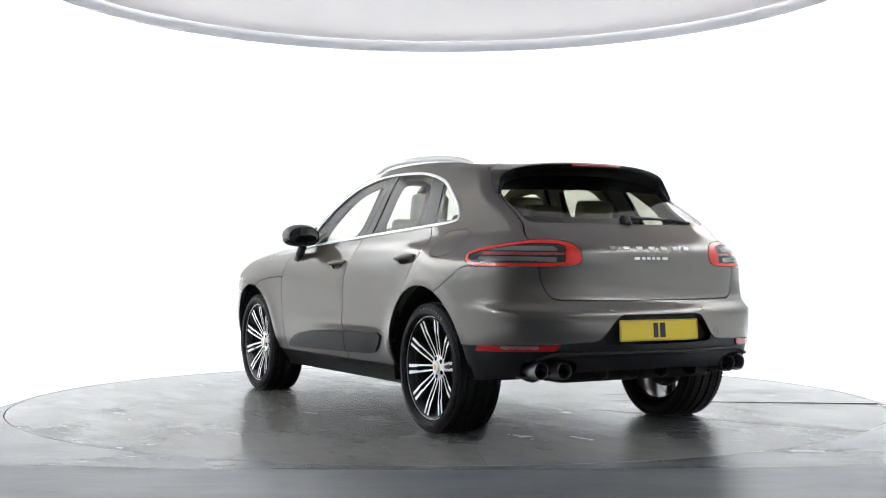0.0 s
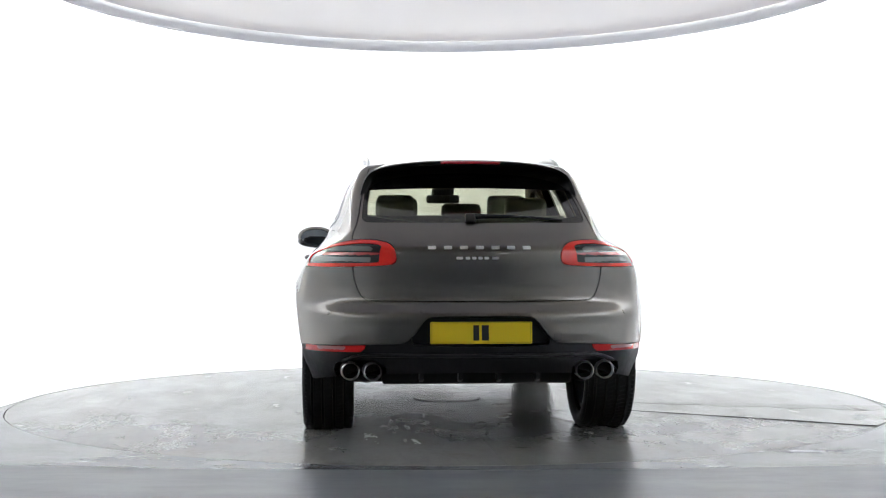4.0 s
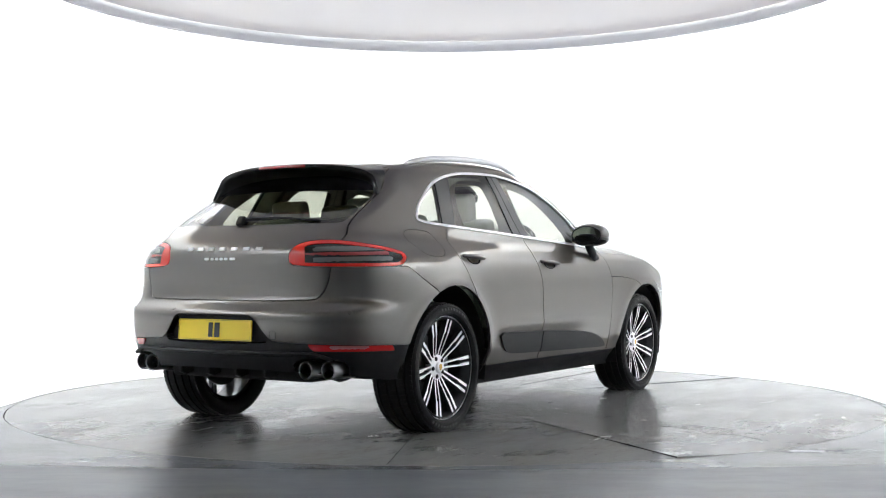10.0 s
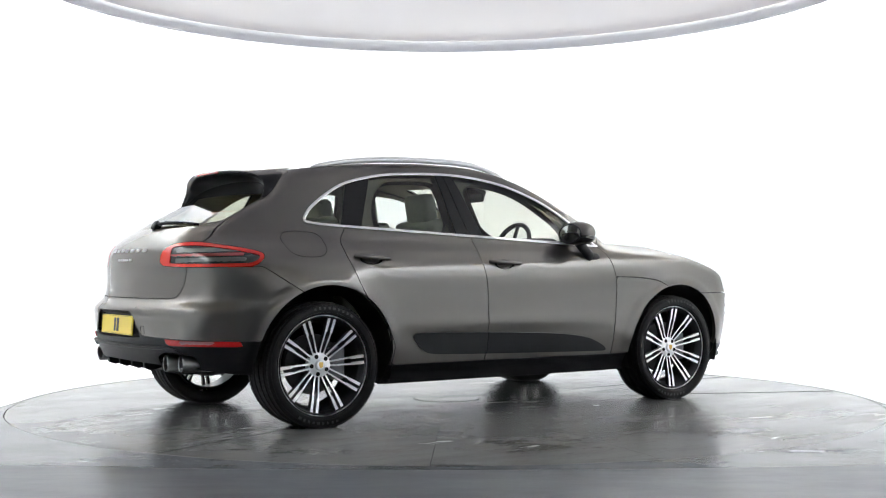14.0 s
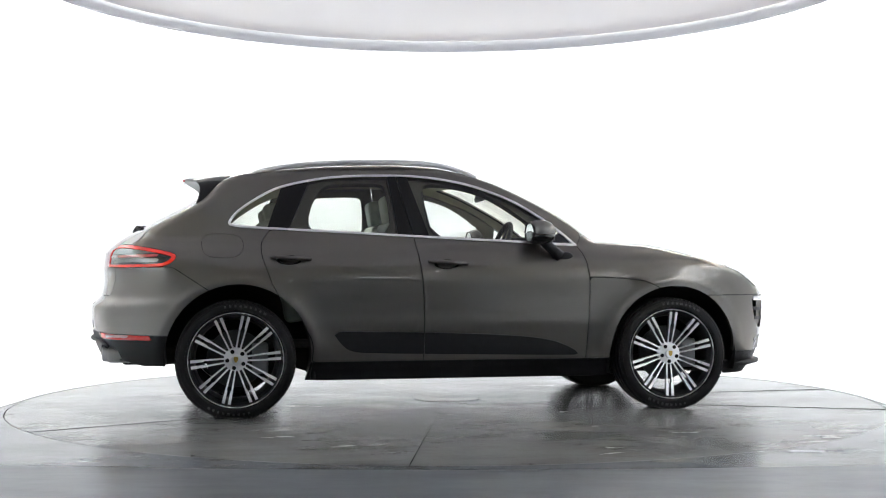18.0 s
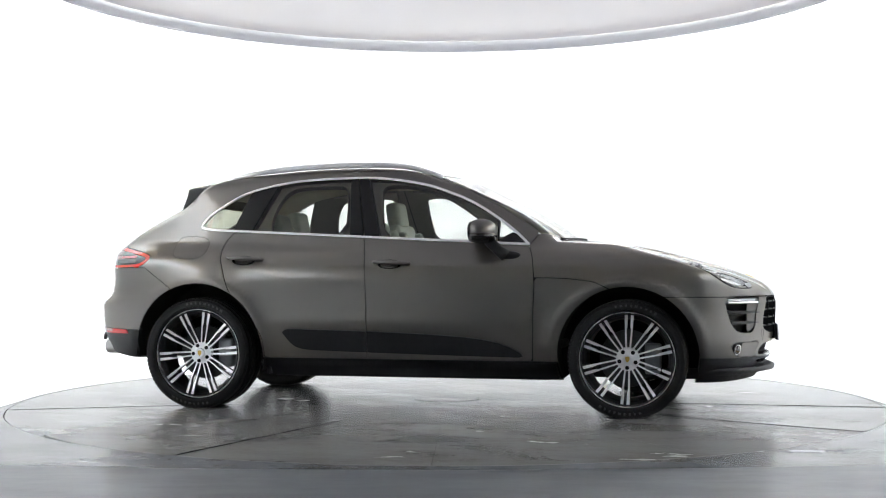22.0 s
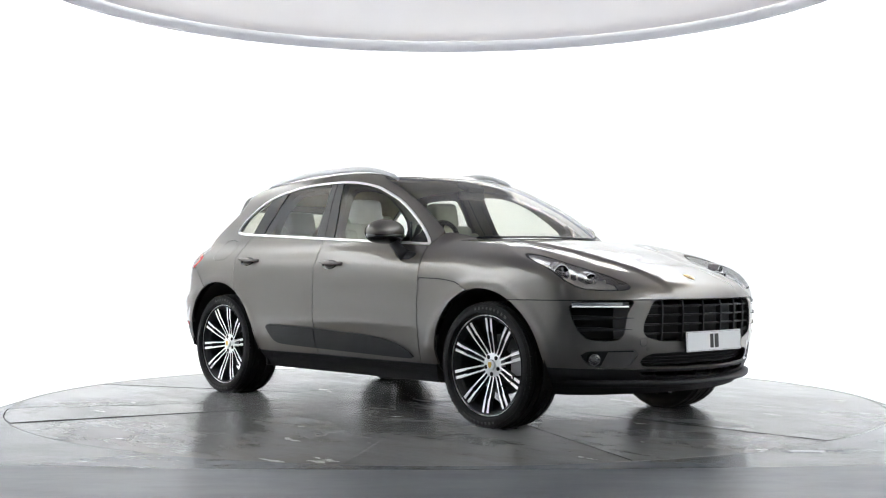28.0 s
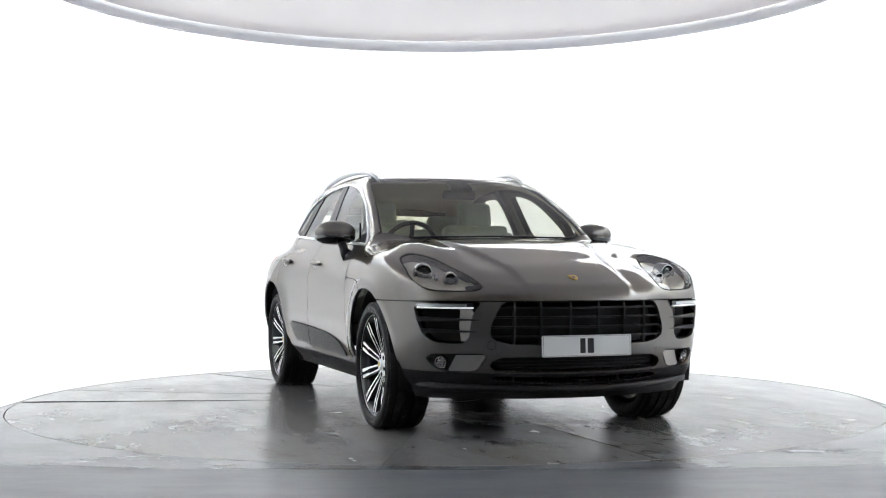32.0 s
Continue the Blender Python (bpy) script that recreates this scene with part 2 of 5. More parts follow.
ANGLES = (-179, -154, -126.2, -104.5, -79, -52, -25, 1, 27, 53, 79, 105, 130, 155, 181)
JOINT = {-126.2: (.0075, -1), -154: (.003, 1), -104.5: (.007, 1), -25: (.004, -1), 1: (.004, -1)}
FILLER = material("black_joint_filler", (.006, .006, .006), .95, spec=.05)
for a0, a1 in zip(ANGLES, ANGLES[1:]):
    part("plate", deck_plate(a0, a1, (.0012, .0012)), DECK, turntable, smooth=False)
    if a0 in JOINT:
        # one plate stands a little proud, and its broken edge shows dark
        a = radians(a0)
        w, side = JOINT[a0]
        d, n = Vector((math.cos(a), math.sin(a), 0)), Vector((-math.sin(a), math.cos(a), 0)) * -side
        for name, mat, across in (("joint_filler", FILLER, ((-.6, .0006), (-.5, .75), (.0, .80), (.02, .0))), ("raised_edge", DECK, ((.0, .0005), (.002, .82), (.5, .80), (45, .0001)))):
            bm = bmesh.new()
            rows = []
            for k in range(13):
                r = 1.15 + (R_DECK - .008 - 1.15) * k / 12
                grow = (k / 12) ** .6 * (.8 + .2 * math.sin(k * 2.3 + a0))
                rows.append([bm.verts.new(d * r + n * (w * u * max(grow, .05)) + Vector((0, 0, .0008 + w * h * grow))) for u, h in across])
            for p, q in zip(rows, rows[1:]):
                for m_i in range(3):
                    bm.faces.new((p[m_i], q[m_i], q[m_i + 1], p[m_i + 1]))
            bmesh.ops.recalc_face_normals(bm, faces=bm.faces)
            part(name, bm, mat, turntable, "black broken edge of a deck joint" if mat is FILLER else "", smooth=False)
bm = bmesh.new()
lathe(bm, [(.0001, .003), (.226, .003), (.230, 0), (.230, -.012)], 60, "z")
part("cover", bm, DECK, turntable, "round access cover in the middle of the deck", smooth=False)


def cove_path(off):
    """The wall's plan: a half round behind the deck, straight flanks to the mouth."""
    r = R_WALL + off
    pts = [(-r, -8.2), (-r, -6.5), (-r, -5.0), (-r, -4.0), (-r, -3.0), (-r, -2.0), (-r, -1.2), (-r, -.6)]
    pts += [(r * math.cos(radians(180 - 180 * i / 72)), r * math.sin(radians(180 - 180 * i / 72))) for i in range(73)]
    return pts + [(-x, y) for x, y in pts[7::-1]]


# white cove: foot curve, upright, all in one sheet with a back
profile = [(0, .002), (.05, .004), (.16, .022), (.32, .075), (.50, .18), (.65, .33), (.76, .52), (.83, .75), (.86, 1.0), (.86, 1.8), (.86, 2.7), (.86, 3.75), (1.0, 3.75), (1.0, .0)]
verts, faces = [], []
plans = [cove_path(o) for o, z in profile]
for i in range(len(plans[0])):
    for (o, z), pl in zip(profile, plans):
        verts.append((*pl[i], z))
faces = grid_faces(len(plans[0]), len(profile))
wall = part("wall_cove", (np.array(verts), faces, None), WALL)
tagged(wall, "white curved seamless studio wall sweeping up from the floor", "wall", kind="structure")

# the hung ceiling disc, a glow added to its film, with its pale rim
R_RING, Z_RING = 3.11, 3.00
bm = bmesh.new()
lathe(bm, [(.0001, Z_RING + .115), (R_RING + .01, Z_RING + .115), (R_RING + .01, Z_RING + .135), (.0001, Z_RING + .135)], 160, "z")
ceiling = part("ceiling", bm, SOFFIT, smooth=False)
tagged(ceiling, "round satin stretched ceiling panel with an added lavender glow", "ceiling", kind="structure")
bm = bmesh.new()
lathe(bm, [(R_RING - .034, Z_RING + .004), (R_RING - .028, Z_RING), (R_RING - .004, Z_RING), (R_RING, Z_RING + .006),
           (R_RING + .045, Z_RING + .14), (R_RING + .02, Z_RING + .14), (R_RING + .018, Z_RING + .112)], 160, "z", close=True)
rim = part("trim", sharp(bm), material("pale_grey_rim_paint", (.86, .87, .90), .6), smooth=True)
tagged(rim, "pale grey rim round the hanging ceiling panel", "trim", kind="structure")
# light trough above the rim: washes the wall
LIGHT = material("white_light_trough", (1, 1, 1), .5, emit=(.920, .975, 1.04), power=47.0)
bm = bmesh.new()
rows = []
for i in range(131):
    u = -35 + 250 * i / 130
    row = []
    for r, z in ((R_RING + .08, Z_RING + .60), (R_RING + .26, Z_RING + .60), (R_RING + .26, Z_RING + .62), (R_RING + .08, Z_RING + .62)):
        if u < 0:
            row.append((r, u * .16, z))
        elif u > 180:
            row.append((-r, (180 - u) * .16, z))
        else:
            row.append((r * math.cos(radians(u)), r * math.sin(radians(u)), z))
    rows.append([bm.verts.new(p) for p in row])
for p, q in zip(rows, rows[1:]):
    for j in range(4):
        bm.faces.new((p[j], p[(j + 1) % 4], q[(j + 1) % 4], q[j]))
bmesh.ops.recalc_face_normals(bm, faces=bm.faces)
trough = part("light_trough", bm, LIGHT)
tagged(trough, "white ring of strip lights above the ceiling rim", "light", kind="structure")
# added, unseen boards that block the straight runs of the trough from the car
for s in (-1, 1):
    bm = bmesh.new()
    box(bm, (.03, 5.2, .66), pose(s * (R_RING + .04), -3.15, Z_RING + .46), .006)
    added_board = part("trim_added_board", bm, bpy.data.materials["pale_grey_rim_paint"], smooth=False)
    tagged(added_board, "added pale grey board, out of view, screening the strip lights", "trim", kind="structure")
# upper slab and the dark hall behind the camera
bm = bmesh.new()
box(bm, (8.2, 12.5, .1), pose(0, -2.2, 3.85))
slab = part("ceiling_slab", bm, SLAB, smooth=False)
tagged(slab, "plain brown upper ceiling over the studio", "ceiling", kind="structure")
bm = bmesh.new()
for size, at in (((14.6, .2, 5), (0, -14.6, 2.5)), ((.2, 6.4, 5), (-7.3, -11.5, 2.5)), ((.2, 6.4, 5), (7.3, -11.5, 2.5)), ((14.6, 6.4, .2), (0, -11.5, 5.1)),
                 ((4.0, .2, 5), (-5.4, -8.35, 2.5)), ((4.0, .2, 5), (5.4, -8.35, 2.5)), ((7, .2, 1.3), (0, -8.35, 4.4))):
    box(bm, size, pose(*at))
hall = part("wall_hall", bm, HALL, smooth=False)
tagged(hall, "grey plain hall walls beyond the studio mouth", "wall", kind="structure")

# ceiling lamps of the front half and of the hall behind
SPOT = material("white_spot_lamp", (1, 1, 1), .5, emit=(.93, .97, 1.0), power=150.0)
PANEL = material("white_lamp_panel", (1, 1, 1), .5, emit=(.90, .96, 1.0), power=24.0)
bm = bmesh.new()
lathe(bm, [(.0001, 0), (.012, 0), (.013, .002), (.015, .003), (.02, .012), (.02, .03), (.0001, .03)], 20, "z")
spot = tagged(part("spot_lamp", sharp(bm), SPOT), "small round white ceiling spot lamp", "lamp", "ceiling spot lamps")
places = [(x, y, 3.765) for y in (-5.6, -7.2) for x in (-1.6, .2, 2.0)]
spot.matrix_basis = pose(*places[0])
for p in places[1:]:
    copy_thing(spot, pose(*p))
bm = bmesh.new()
box(bm, (.8, .14, .06), None, .01)
strip_lamp = tagged(part("strip_lamp", bm, PANEL), "white strip lamp under the hall ceiling", "lamp", "hall strip lamps")
places = [(x, y, 4.96) for y in (-9.6, -12.2) for x in (-3.6, .6, 3.9)]
strip_lamp.matrix_basis = pose(*places[0])
for p in places[1:]:
    copy_thing(strip_lamp, pose(*p))


# ---- the car's form ----
def curve(*pts):
    """A smooth function through (x, value) pairs, flat beyond its ends."""
    p = np.array(pts, float)
    xs, ys = p[:, 0], p[:, 1]
    d = np.diff(ys) / np.diff(xs)
    m = np.empty(len(xs))
    m[0], m[-1] = d[0], d[-1]
    h = np.diff(xs)
    m[1:-1] = (d[:-1] * h[1:] + d[1:] * h[:-1]) / (h[1:] + h[:-1])

    def at(x):
        x = np.clip(x, xs[0], xs[-1])
        i = np.clip(np.searchsorted(xs, x) - 1, 0, len(xs) - 2)
        t = (x - xs[i]) / h[i]
        return ((1 + 2 * t) * (1 - t) ** 2 * ys[i] + t * (1 - t) ** 2 * h[i] * m[i]
                + t * t * (3 - 2 * t) * ys[i + 1] + t * t * (t - 1) * h[i] * m[i + 1])
    return at


def smax(a, b, r):
    """Greater of two distances with an edge rounded by r."""
    h = np.clip(0.5 + 0.5 * (a - b) / r, 0, 1)
    return b + (a - b) * h + r * h * (1 - h)


def bump(x, mid, wide):
    return np.exp(-((x - mid) / wide) ** 2)


def step(x, a, b):
    t = np.clip((x - a) / (b - a), 0, 1)
    return t * t * (3 - 2 * t)


top_line = curve((-1.2, 1.20), (-.60, 1.40), (-.30, 1.475), (-.06, 1.512), (.115, 1.538), (.376, 1.567), (.75, 1.590), (1.12, 1.592),
                 (1.35, 1.574), (1.5, 1.546), (1.64, 1.516), (1.82, 1.456), (1.93, 1.408), (2.19, 1.283), (2.37, 1.170),
                 (2.47, 1.096), (2.56, 1.082), (2.66, 1.073), (2.8, 1.052), (3.0, 1.012), (3.2, .957), (3.4, .901), (3.55, .842),
                 (3.65, .795), (3.75, .715))
crest_line = curve((2.30, 0), (2.5, .006), (2.8, .006), (3.15, -.028), (3.5, -.052))
nose_line = curve((.10, 3.50), (.2, 3.58), (.3, 3.655), (.42, 3.70), (.5, 3.715), (.6, 3.722), (.7, 3.722), (.80, 3.69), (1.0, 3.6))
tail_line = curve((.15, -.70), (.25, -.80), (.40, -.895), (.49, -.920), (.6, -.930), (.665, -.925), (.72, -.868), (.78, -.852),
                  (.94, -.846), (1.0, -.832), (1.06, -.775), (1.146, -.64), (1.326, -.31), (1.42, -.165), (1.52, -.05))
side_line = curve((.12, .79), (.20, .815), (.26, .850), (.31, .893), (.35, .905), (.5, .932), (.62, .942), (.75, .946), (.85, .938), (.93, .912),
                  (1.0, .866), (1.06, .806), (1.12, .772), (1.25, .712), (1.4, .645), (1.5, .592), (1.62, .52))
plan_low = curve((-1.0, -.15), (-.8, -.085), (-.6, -.045), (-.35, -.008), (0, .012), (.35, .0), (.8, -.008), (2.0, -.008), (2.45, .0),
                 (2.8, .010), (3.1, -.01), (3.35, -.055), (3.6, -.14), (3.8, -.22))
plan_high = curve((-1.0, -.30), (-.5, -.10), (-.2, -.03), (0, .005), (.5, .02), (1.2, .022), (1.7, .012), (2.1, -.018), (2.5, -.08), (3, -.10))
REAR_HUB, FRONT_HUB, HUB_Z = -.003, 2.797, .340


def half_width(x, z):
    w = side_line(z) + plan_low(x) * (1 - step(z, .95, 1.1)) + plan_high(x) * step(z, .95, 1.1)
    for hub in (REAR_HUB, FRONT_HUB):
        r = np.hypot(x - hub, z - HUB_Z)
        w = w + .014 * bump(r, .47, .08) * step(z, .3, .45)
        w = w + .006 * (1 - step(r, .474, .528)) * step(z, .34, .42)
    w = w + .012 * bump(z, .56, .05) * bump(x, 1.35, .75)
    return w


def top_height(x, y):
    y = np.abs(y)
    glass = step(x, 1.25, 1.6) * (1 - step(x, 2.5, 2.75))
    hood = step(x, 2.15, 2.42)
    mid = step(x, 1.6, 1.95) * (1 - step(x, 2.34, 2.56)) * np.maximum(0, 1 - (y / .6) ** 2)
    z = top_line(x + .30 * y * y * glass + .055 * mid) - (.09 - .05 * glass - .04 * hood * (1 - glass)) * y * y
    crest = crest_line(x)
    fold = .47 - .17 * step(x, 2.4, 3.55)
    z = z + crest * bump(y, .66, .19) - hood * .012 * step(y, fold - .02, fold + .035) * (1 - step(y, fold + .04, fold + .20))
    return z


def body_field(x, y, z):
    a = np.abs(y)
    front = (x - nose_line(z) + .42 * a ** 2 + .04 * a ** 6) * .85
    rear = (tail_line(z) + (.25 - .18 * step(z, 1.30, 1.46)) * a ** 2 + .16 * a ** 6 - x) * .85
    side = a - half_width(x, z)
    roof = (z - top_height(x, y)) * .85
    f = smax(smax(side, front, .085), rear, .17 - .11 * step(z, 1.0, 1.15))
    f = smax(f, roof, .055)
    return np.maximum(f, .19 - z)


# ---- the car's skin ----
class Skin:
    """A sheet of polygons."""
    def __init__(self, v, f):
        self.v, self.f = v, f


def field_normal(v):
    e = 1e-3
    x, y, z = v.T
    n = np.stack([body_field(x + e, y, z) - body_field(x - e, y, z), body_field(x, y + e, z) - body_field(x, y - e, z),
                  body_field(x, y, z + e) - body_field(x, y, z - e)], 1)
    return n / np.maximum(np.linalg.norm(n, axis=1), 1e-9)[:, None]


def skin_of(field, lo, hi, cell):
    """Surface nets: one vertex in each cell that the surface crosses, then drawn onto the surface."""
    ax = [np.arange(a, b + cell, cell) for a, b in zip(lo, hi)]
    gx, gy, gz = np.meshgrid(*ax, indexing="ij")
    val = field(gx, gy, gz)
    s = val < 0
    c = [slice(None, -1), slice(1, None)]
    total = sum(s[c[i], c[j], c[k]].astype(int) for i in (0, 1) for j in (0, 1) for k in (0, 1))
    live = (total > 0) & (total < 8)
    ids = -np.ones(live.shape, int)
    ids[live] = np.arange(live.sum())
    i, j, k = np.nonzero(live)
    v = np.stack([ax[0][i], ax[1][j], ax[2][k]], 1) + cell / 2
    e = 1e-3
    for _ in range(8):
        x, y, z = v.T
        d = field(x, y, z)
        n = np.stack([field(x + e, y, z) - field(x - e, y, z), field(x, y + e, z) - field(x, y - e, z),
                      field(x, y, z + e) - field(x, y, z - e)], 1) / (2 * e)
        v = v - np.clip(d / np.maximum((n * n).sum(1), .1), -cell, cell)[:, None] * n * .9
    quads = []
    for axis in range(3):
        a, b = [q for q in range(3) if q != axis]
        s0 = [slice(None)] * 3
        s1 = [slice(None)] * 3
        s0[axis], s1[axis] = slice(None, -1), slice(1, None)
        cross = s[tuple(s0)] != s[tuple(s1)]
        p = np.argwhere(cross)
        p = p[(p[:, a] > 0) & (p[:, b] > 0) & (p[:, a] < live.shape[a]) & (p[:, b] < live.shape[b])]
        flip = s[tuple(p.T)]
        q = []
        for da, db in ((0, 0), (1, 0), (1, 1), (0, 1)):
            r = p.copy()
            r[:, a] -= da
            r[:, b] -= db
            q.append(ids[tuple(r.T)])
        q = np.stack(q, 1)
        if axis == 1:
            flip = ~flip
        q[~flip] = q[~flip][:, ::-1]
        quads.append(q)
    quads = np.concatenate(quads)
    quads = quads[(quads >= 0).all(1)]
    return Skin(v, [tuple(f) for f in quads.tolist()])


def split(skin, g):
    """The parts of a sheet where g is below and above nought."""
    if not skin.f:
        return skin, skin
    val = g(*skin.v.T)
    val = np.where(np.abs(val) < 1e-5, 1e-5, val)
    verts, cut, out = skin.v.tolist(), {}, ([], [])

    def between(a, b):
        key = (a, b) if a < b else (b, a)
        if key not in cut:
            a, b = key
            t = val[a] / (val[a] - val[b])
            cut[key] = len(verts)
            verts.append([p + t * (q - p) for p, q in zip(verts[a], verts[b])])
        return cut[key]
    neg = (val < 0).tolist()
    for f in skin.f:
        n = sum(neg[i] for i in f)
        if n == len(f):
            out[0].append(f)
        elif n == 0:
            out[1].append(f)
        else:
            for side in (0, 1):
                q = []
                for a, b in zip(f, f[1:] + f[:1]):
                    if neg[a] != bool(side):
                        q.append(a)
                    if neg[a] != neg[b]:
                        q.append(between(a, b))
                q = tuple(dict.fromkeys(q))
                if len(q) > 2:
                    out[side].append(q)
    return tidy(verts, out[0]), tidy(verts, out[1])


def tidy(verts, faces):
    used = sorted({i for f in faces for i in f})
    back = {a: b for b, a in enumerate(used)}
    return Skin(np.array([verts[i] for i in used]).reshape(-1, 3), [tuple(back[i] for i in f) for f in faces])


def gap_split(skin, g, gap=.003):
    """Splits a sheet and leaves an open joint between the two."""
    a, b = split(skin, lambda x, y, z: g(x, y, z) + gap)
    return a, split(b, lambda x, y, z: g(x, y, z) - gap)[1]


def outline(pts, rounds=2):
    """A closed polygon with its corners cut softer."""
    p = [np.array(q, float) for q in pts]
    for _ in range(rounds):
        q = []
        for a, b in zip(p, p[1:] + p[:1]):
            q += [a * .75 + b * .25, a * .25 + b * .75]
        p = q
    return np.array(p)


def inside(poly):
    """Signed distance to a polygon, below nought within."""
    a, b = poly, np.roll(poly, -1, 0)

    def at(u, v):
        best, odd = np.full(u.shape, 1e9), np.zeros(u.shape, bool)
        for (x0, y0), (x1, y1) in zip(a, b):
            dx, dy = x1 - x0, y1 - y0
            t = np.clip(((u - x0) * dx + (v - y0) * dy) / max(dx * dx + dy * dy, 1e-12), 0, 1)
            best = np.minimum(best, (u - x0 - t * dx) ** 2 + (v - y0 - t * dy) ** 2)
            c = (y0 > v) != (y1 > v)
            odd ^= c & (u < x0 + (v - y0) * dx / (dy if abs(dy) > 1e-12 else 1e-12))
        return np.where(odd, -1, 1) * np.sqrt(best)
    return at


def side_shape(pts, rounds=2):
    s = inside(outline(pts, rounds))
    return lambda x, y, z: s(x, z)


def end_shape(pts, rounds=2):
    s = inside(outline(pts, rounds))
    return lambda x, y, z: s(-y, z)


def panel_data(skin, lift=0.0, flange=.014, both=False, mirror=False, flange_lift=None):
    """Verts, faces and normals of a panel: the sheet and an edge turned inward; both: with its mirror half."""
    n = field_normal(skin.v)
    v = skin.v + lift * n
    faces, count = list(skin.f), {}
    for f in faces:
        for a, b in zip(f, f[1:] + f[:1]):
            count[(a, b)] = count.get((a, b), 0) + 1
    verts, norms = v.tolist(), n.tolist()
    if flange:
        rim = [(a, b) for a, b in count if (b, a) not in count and not (abs(v[a][1]) < 2e-3 and abs(v[b][1]) < 2e-3)]
        made = {}

        def pair(i, out):
            k = len(verts)
            verts.append(v[i].tolist())
            verts.append((v[i] - flange * n[i]).tolist())
            norms.append(out)
            norms.append(out)
            return k
        for a, b in rim:
            d = v[b] - v[a]
            o = np.cross(d, n[a])
            o = (o / max(np.linalg.norm(o), 1e-9)).tolist()
            p, q = pair(a, o), pair(b, o)
            faces.append((q, p, p + 1, q + 1))
    verts, norms = np.array(verts), np.array(norms)
    if mirror or both:
        mv, mn = verts * (1, -1, 1), norms * (1, -1, 1)
        mf = [f[::-1] for f in faces]
        if mirror:
            return mv, mf, mn
        k = len(verts)
        verts, norms = np.vstack([verts, mv]), np.vstack([norms, mn])
        faces = faces + [tuple(i + k for i in f) for f in mf]
    return verts, faces, norms


car = tagged(new("car"), "dark grey-brown metallic sport utility car parked on the turntable", "car")


def pair_of(name, skin, mat, lift=0.0, flange=.014, label="", parent=None):
    """A panel and its mirror image on the other flank. parent: the pair of parts it belongs to."""
    a, b = parent or (car, car)
    return (part(name, panel_data(skin, lift, flange), mat, a, label),
            part(name, panel_data(skin, lift, flange, mirror=True), mat, b, label))


def whole(name, skin, mat, lift=0.0, flange=.014, label="", parent=None):
    return part(name, panel_data(skin, lift, flange, both=True), mat, parent or car, label)


full = skin_of(body_field, (-1.02, -1.06, .17), (3.80, .06, 1.66), .022)
full = split(full, lambda x, y, z: y)[0]
full = split(full, lambda x, y, z: .20 - z)[0]
ARCHES = ((.012, .362, .440), (2.800, .356, .428))
for cx, cz, r in ARCHES:
    full = split(full, lambda x, y, z: np.hypot(x - cx, z - cz) - r + 3 * np.maximum(0, .55 + y))[1]

# side glass: outline, satin frame, posts and panes
DLO = [(-.062, 1.172), (-.017, 1.242), (.035, 1.286), (.105, 1.334), (.211, 1.398), (.318, 1.436), (.45, 1.466), (.60, 1.491), (.80, 1.503),
       (1.0, 1.508), (1.15, 1.504), (1.31, 1.487), (1.495, 1.453), (1.62, 1.411), (1.789, 1.345), (1.934, 1.258), (2.077, 1.157), (2.19, 1.052), (2.185, 1.040),
       (1.851, 1.059), (1.489, 1.075), (1.128, 1.093), (.768, 1.112), (.407, 1.130), (.15, 1.142), (.0, 1.153)]
dlo = side_shape(DLO, 1)
belt = curve((-.1, 1.16), (0, 1.153), (.15, 1.142), (.407, 1.130), (.768, 1.112), (1.128, 1.093), (1.489, 1.075), (1.851, 1.059), (2.185, 1.040), (2.4, 1.03))
b_line = curve((.2, 1.160), (.32, 1.157), (.6, 1.155), (.814, 1.147), (1.086, 1.110), (1.30, 1.06), (1.51, 1.015), (1.6, .99))
rear_edge = curve((.3, .46), (.46, .452), (.60, .36), (.745, .243), (.885, .184), (.992, .151), (1.065, .156), (1.13, .200), (1.2, .26))
front_edge = curve((.2, 2.215), (.312, 2.216), (.6, 2.224), (.883, 2.226), (.991, 2.206), (1.043, 2.180), (1.1, 2.14))
band, rest = split(full, lambda x, y, z: np.maximum(dlo(x, y, z), y + .45))
solid = rest
panes = split(band, lambda x, y, z: dlo(x, y, z) + .002)[0]
quarter, panes = split(panes, lambda x, y, z: x - (.196 + .35 * (z - 1.170)))
c_post, panes = split(panes, lambda x, y, z: x - (.324 + .44 * (z - 1.148)))
rear_pane, panes = split(panes, lambda x, y, z: x - (1.009 - .115 * (z - 1.108)))
b_rear, panes = gap_split(panes, lambda x, y, z: x - b_line(z))
b_front, panes = split(panes, lambda x, y, z: x - (1.212 - .31 * (z - 1.101)))
front_pane, corner = split(panes, lambda x, y, z: x - 1.985)


# rear end: lamps, tailgate, bumper
def lamp_s(x, y):
    return np.arctan2(np.abs(y), -(x + .2)) * .75


LAMP = [(.462, .94), (.470, .985), (.50, 1.018), (.56, 1.040), (.66, 1.049), (.74, 1.045), (.86, 1.028), (.96, 1.010), (1.03, .990), (1.045, .972),
        (1.03, .94), (.995, .914), (.95, .906), (.72, .902), (.54, .906), (.475, .915)]
lamp_in = inside(outline(LAMP, 1))
lamp = lambda x, y, z: np.maximum(lamp_in(lamp_s(x, y), z), x + .3)
hatch_in = end_shape([(-.5, 1.9), (.50, 1.9), (.55, 1.50), (.602, 1.31), (.622, 1.154), (.66, 1.052), (.652, .90), (.642, .827), (.607, .740), (.54, .726), (-.5, .726)], 1)
hatch = lambda x, y, z: np.maximum(hatch_in(x, y, z), x + .05)
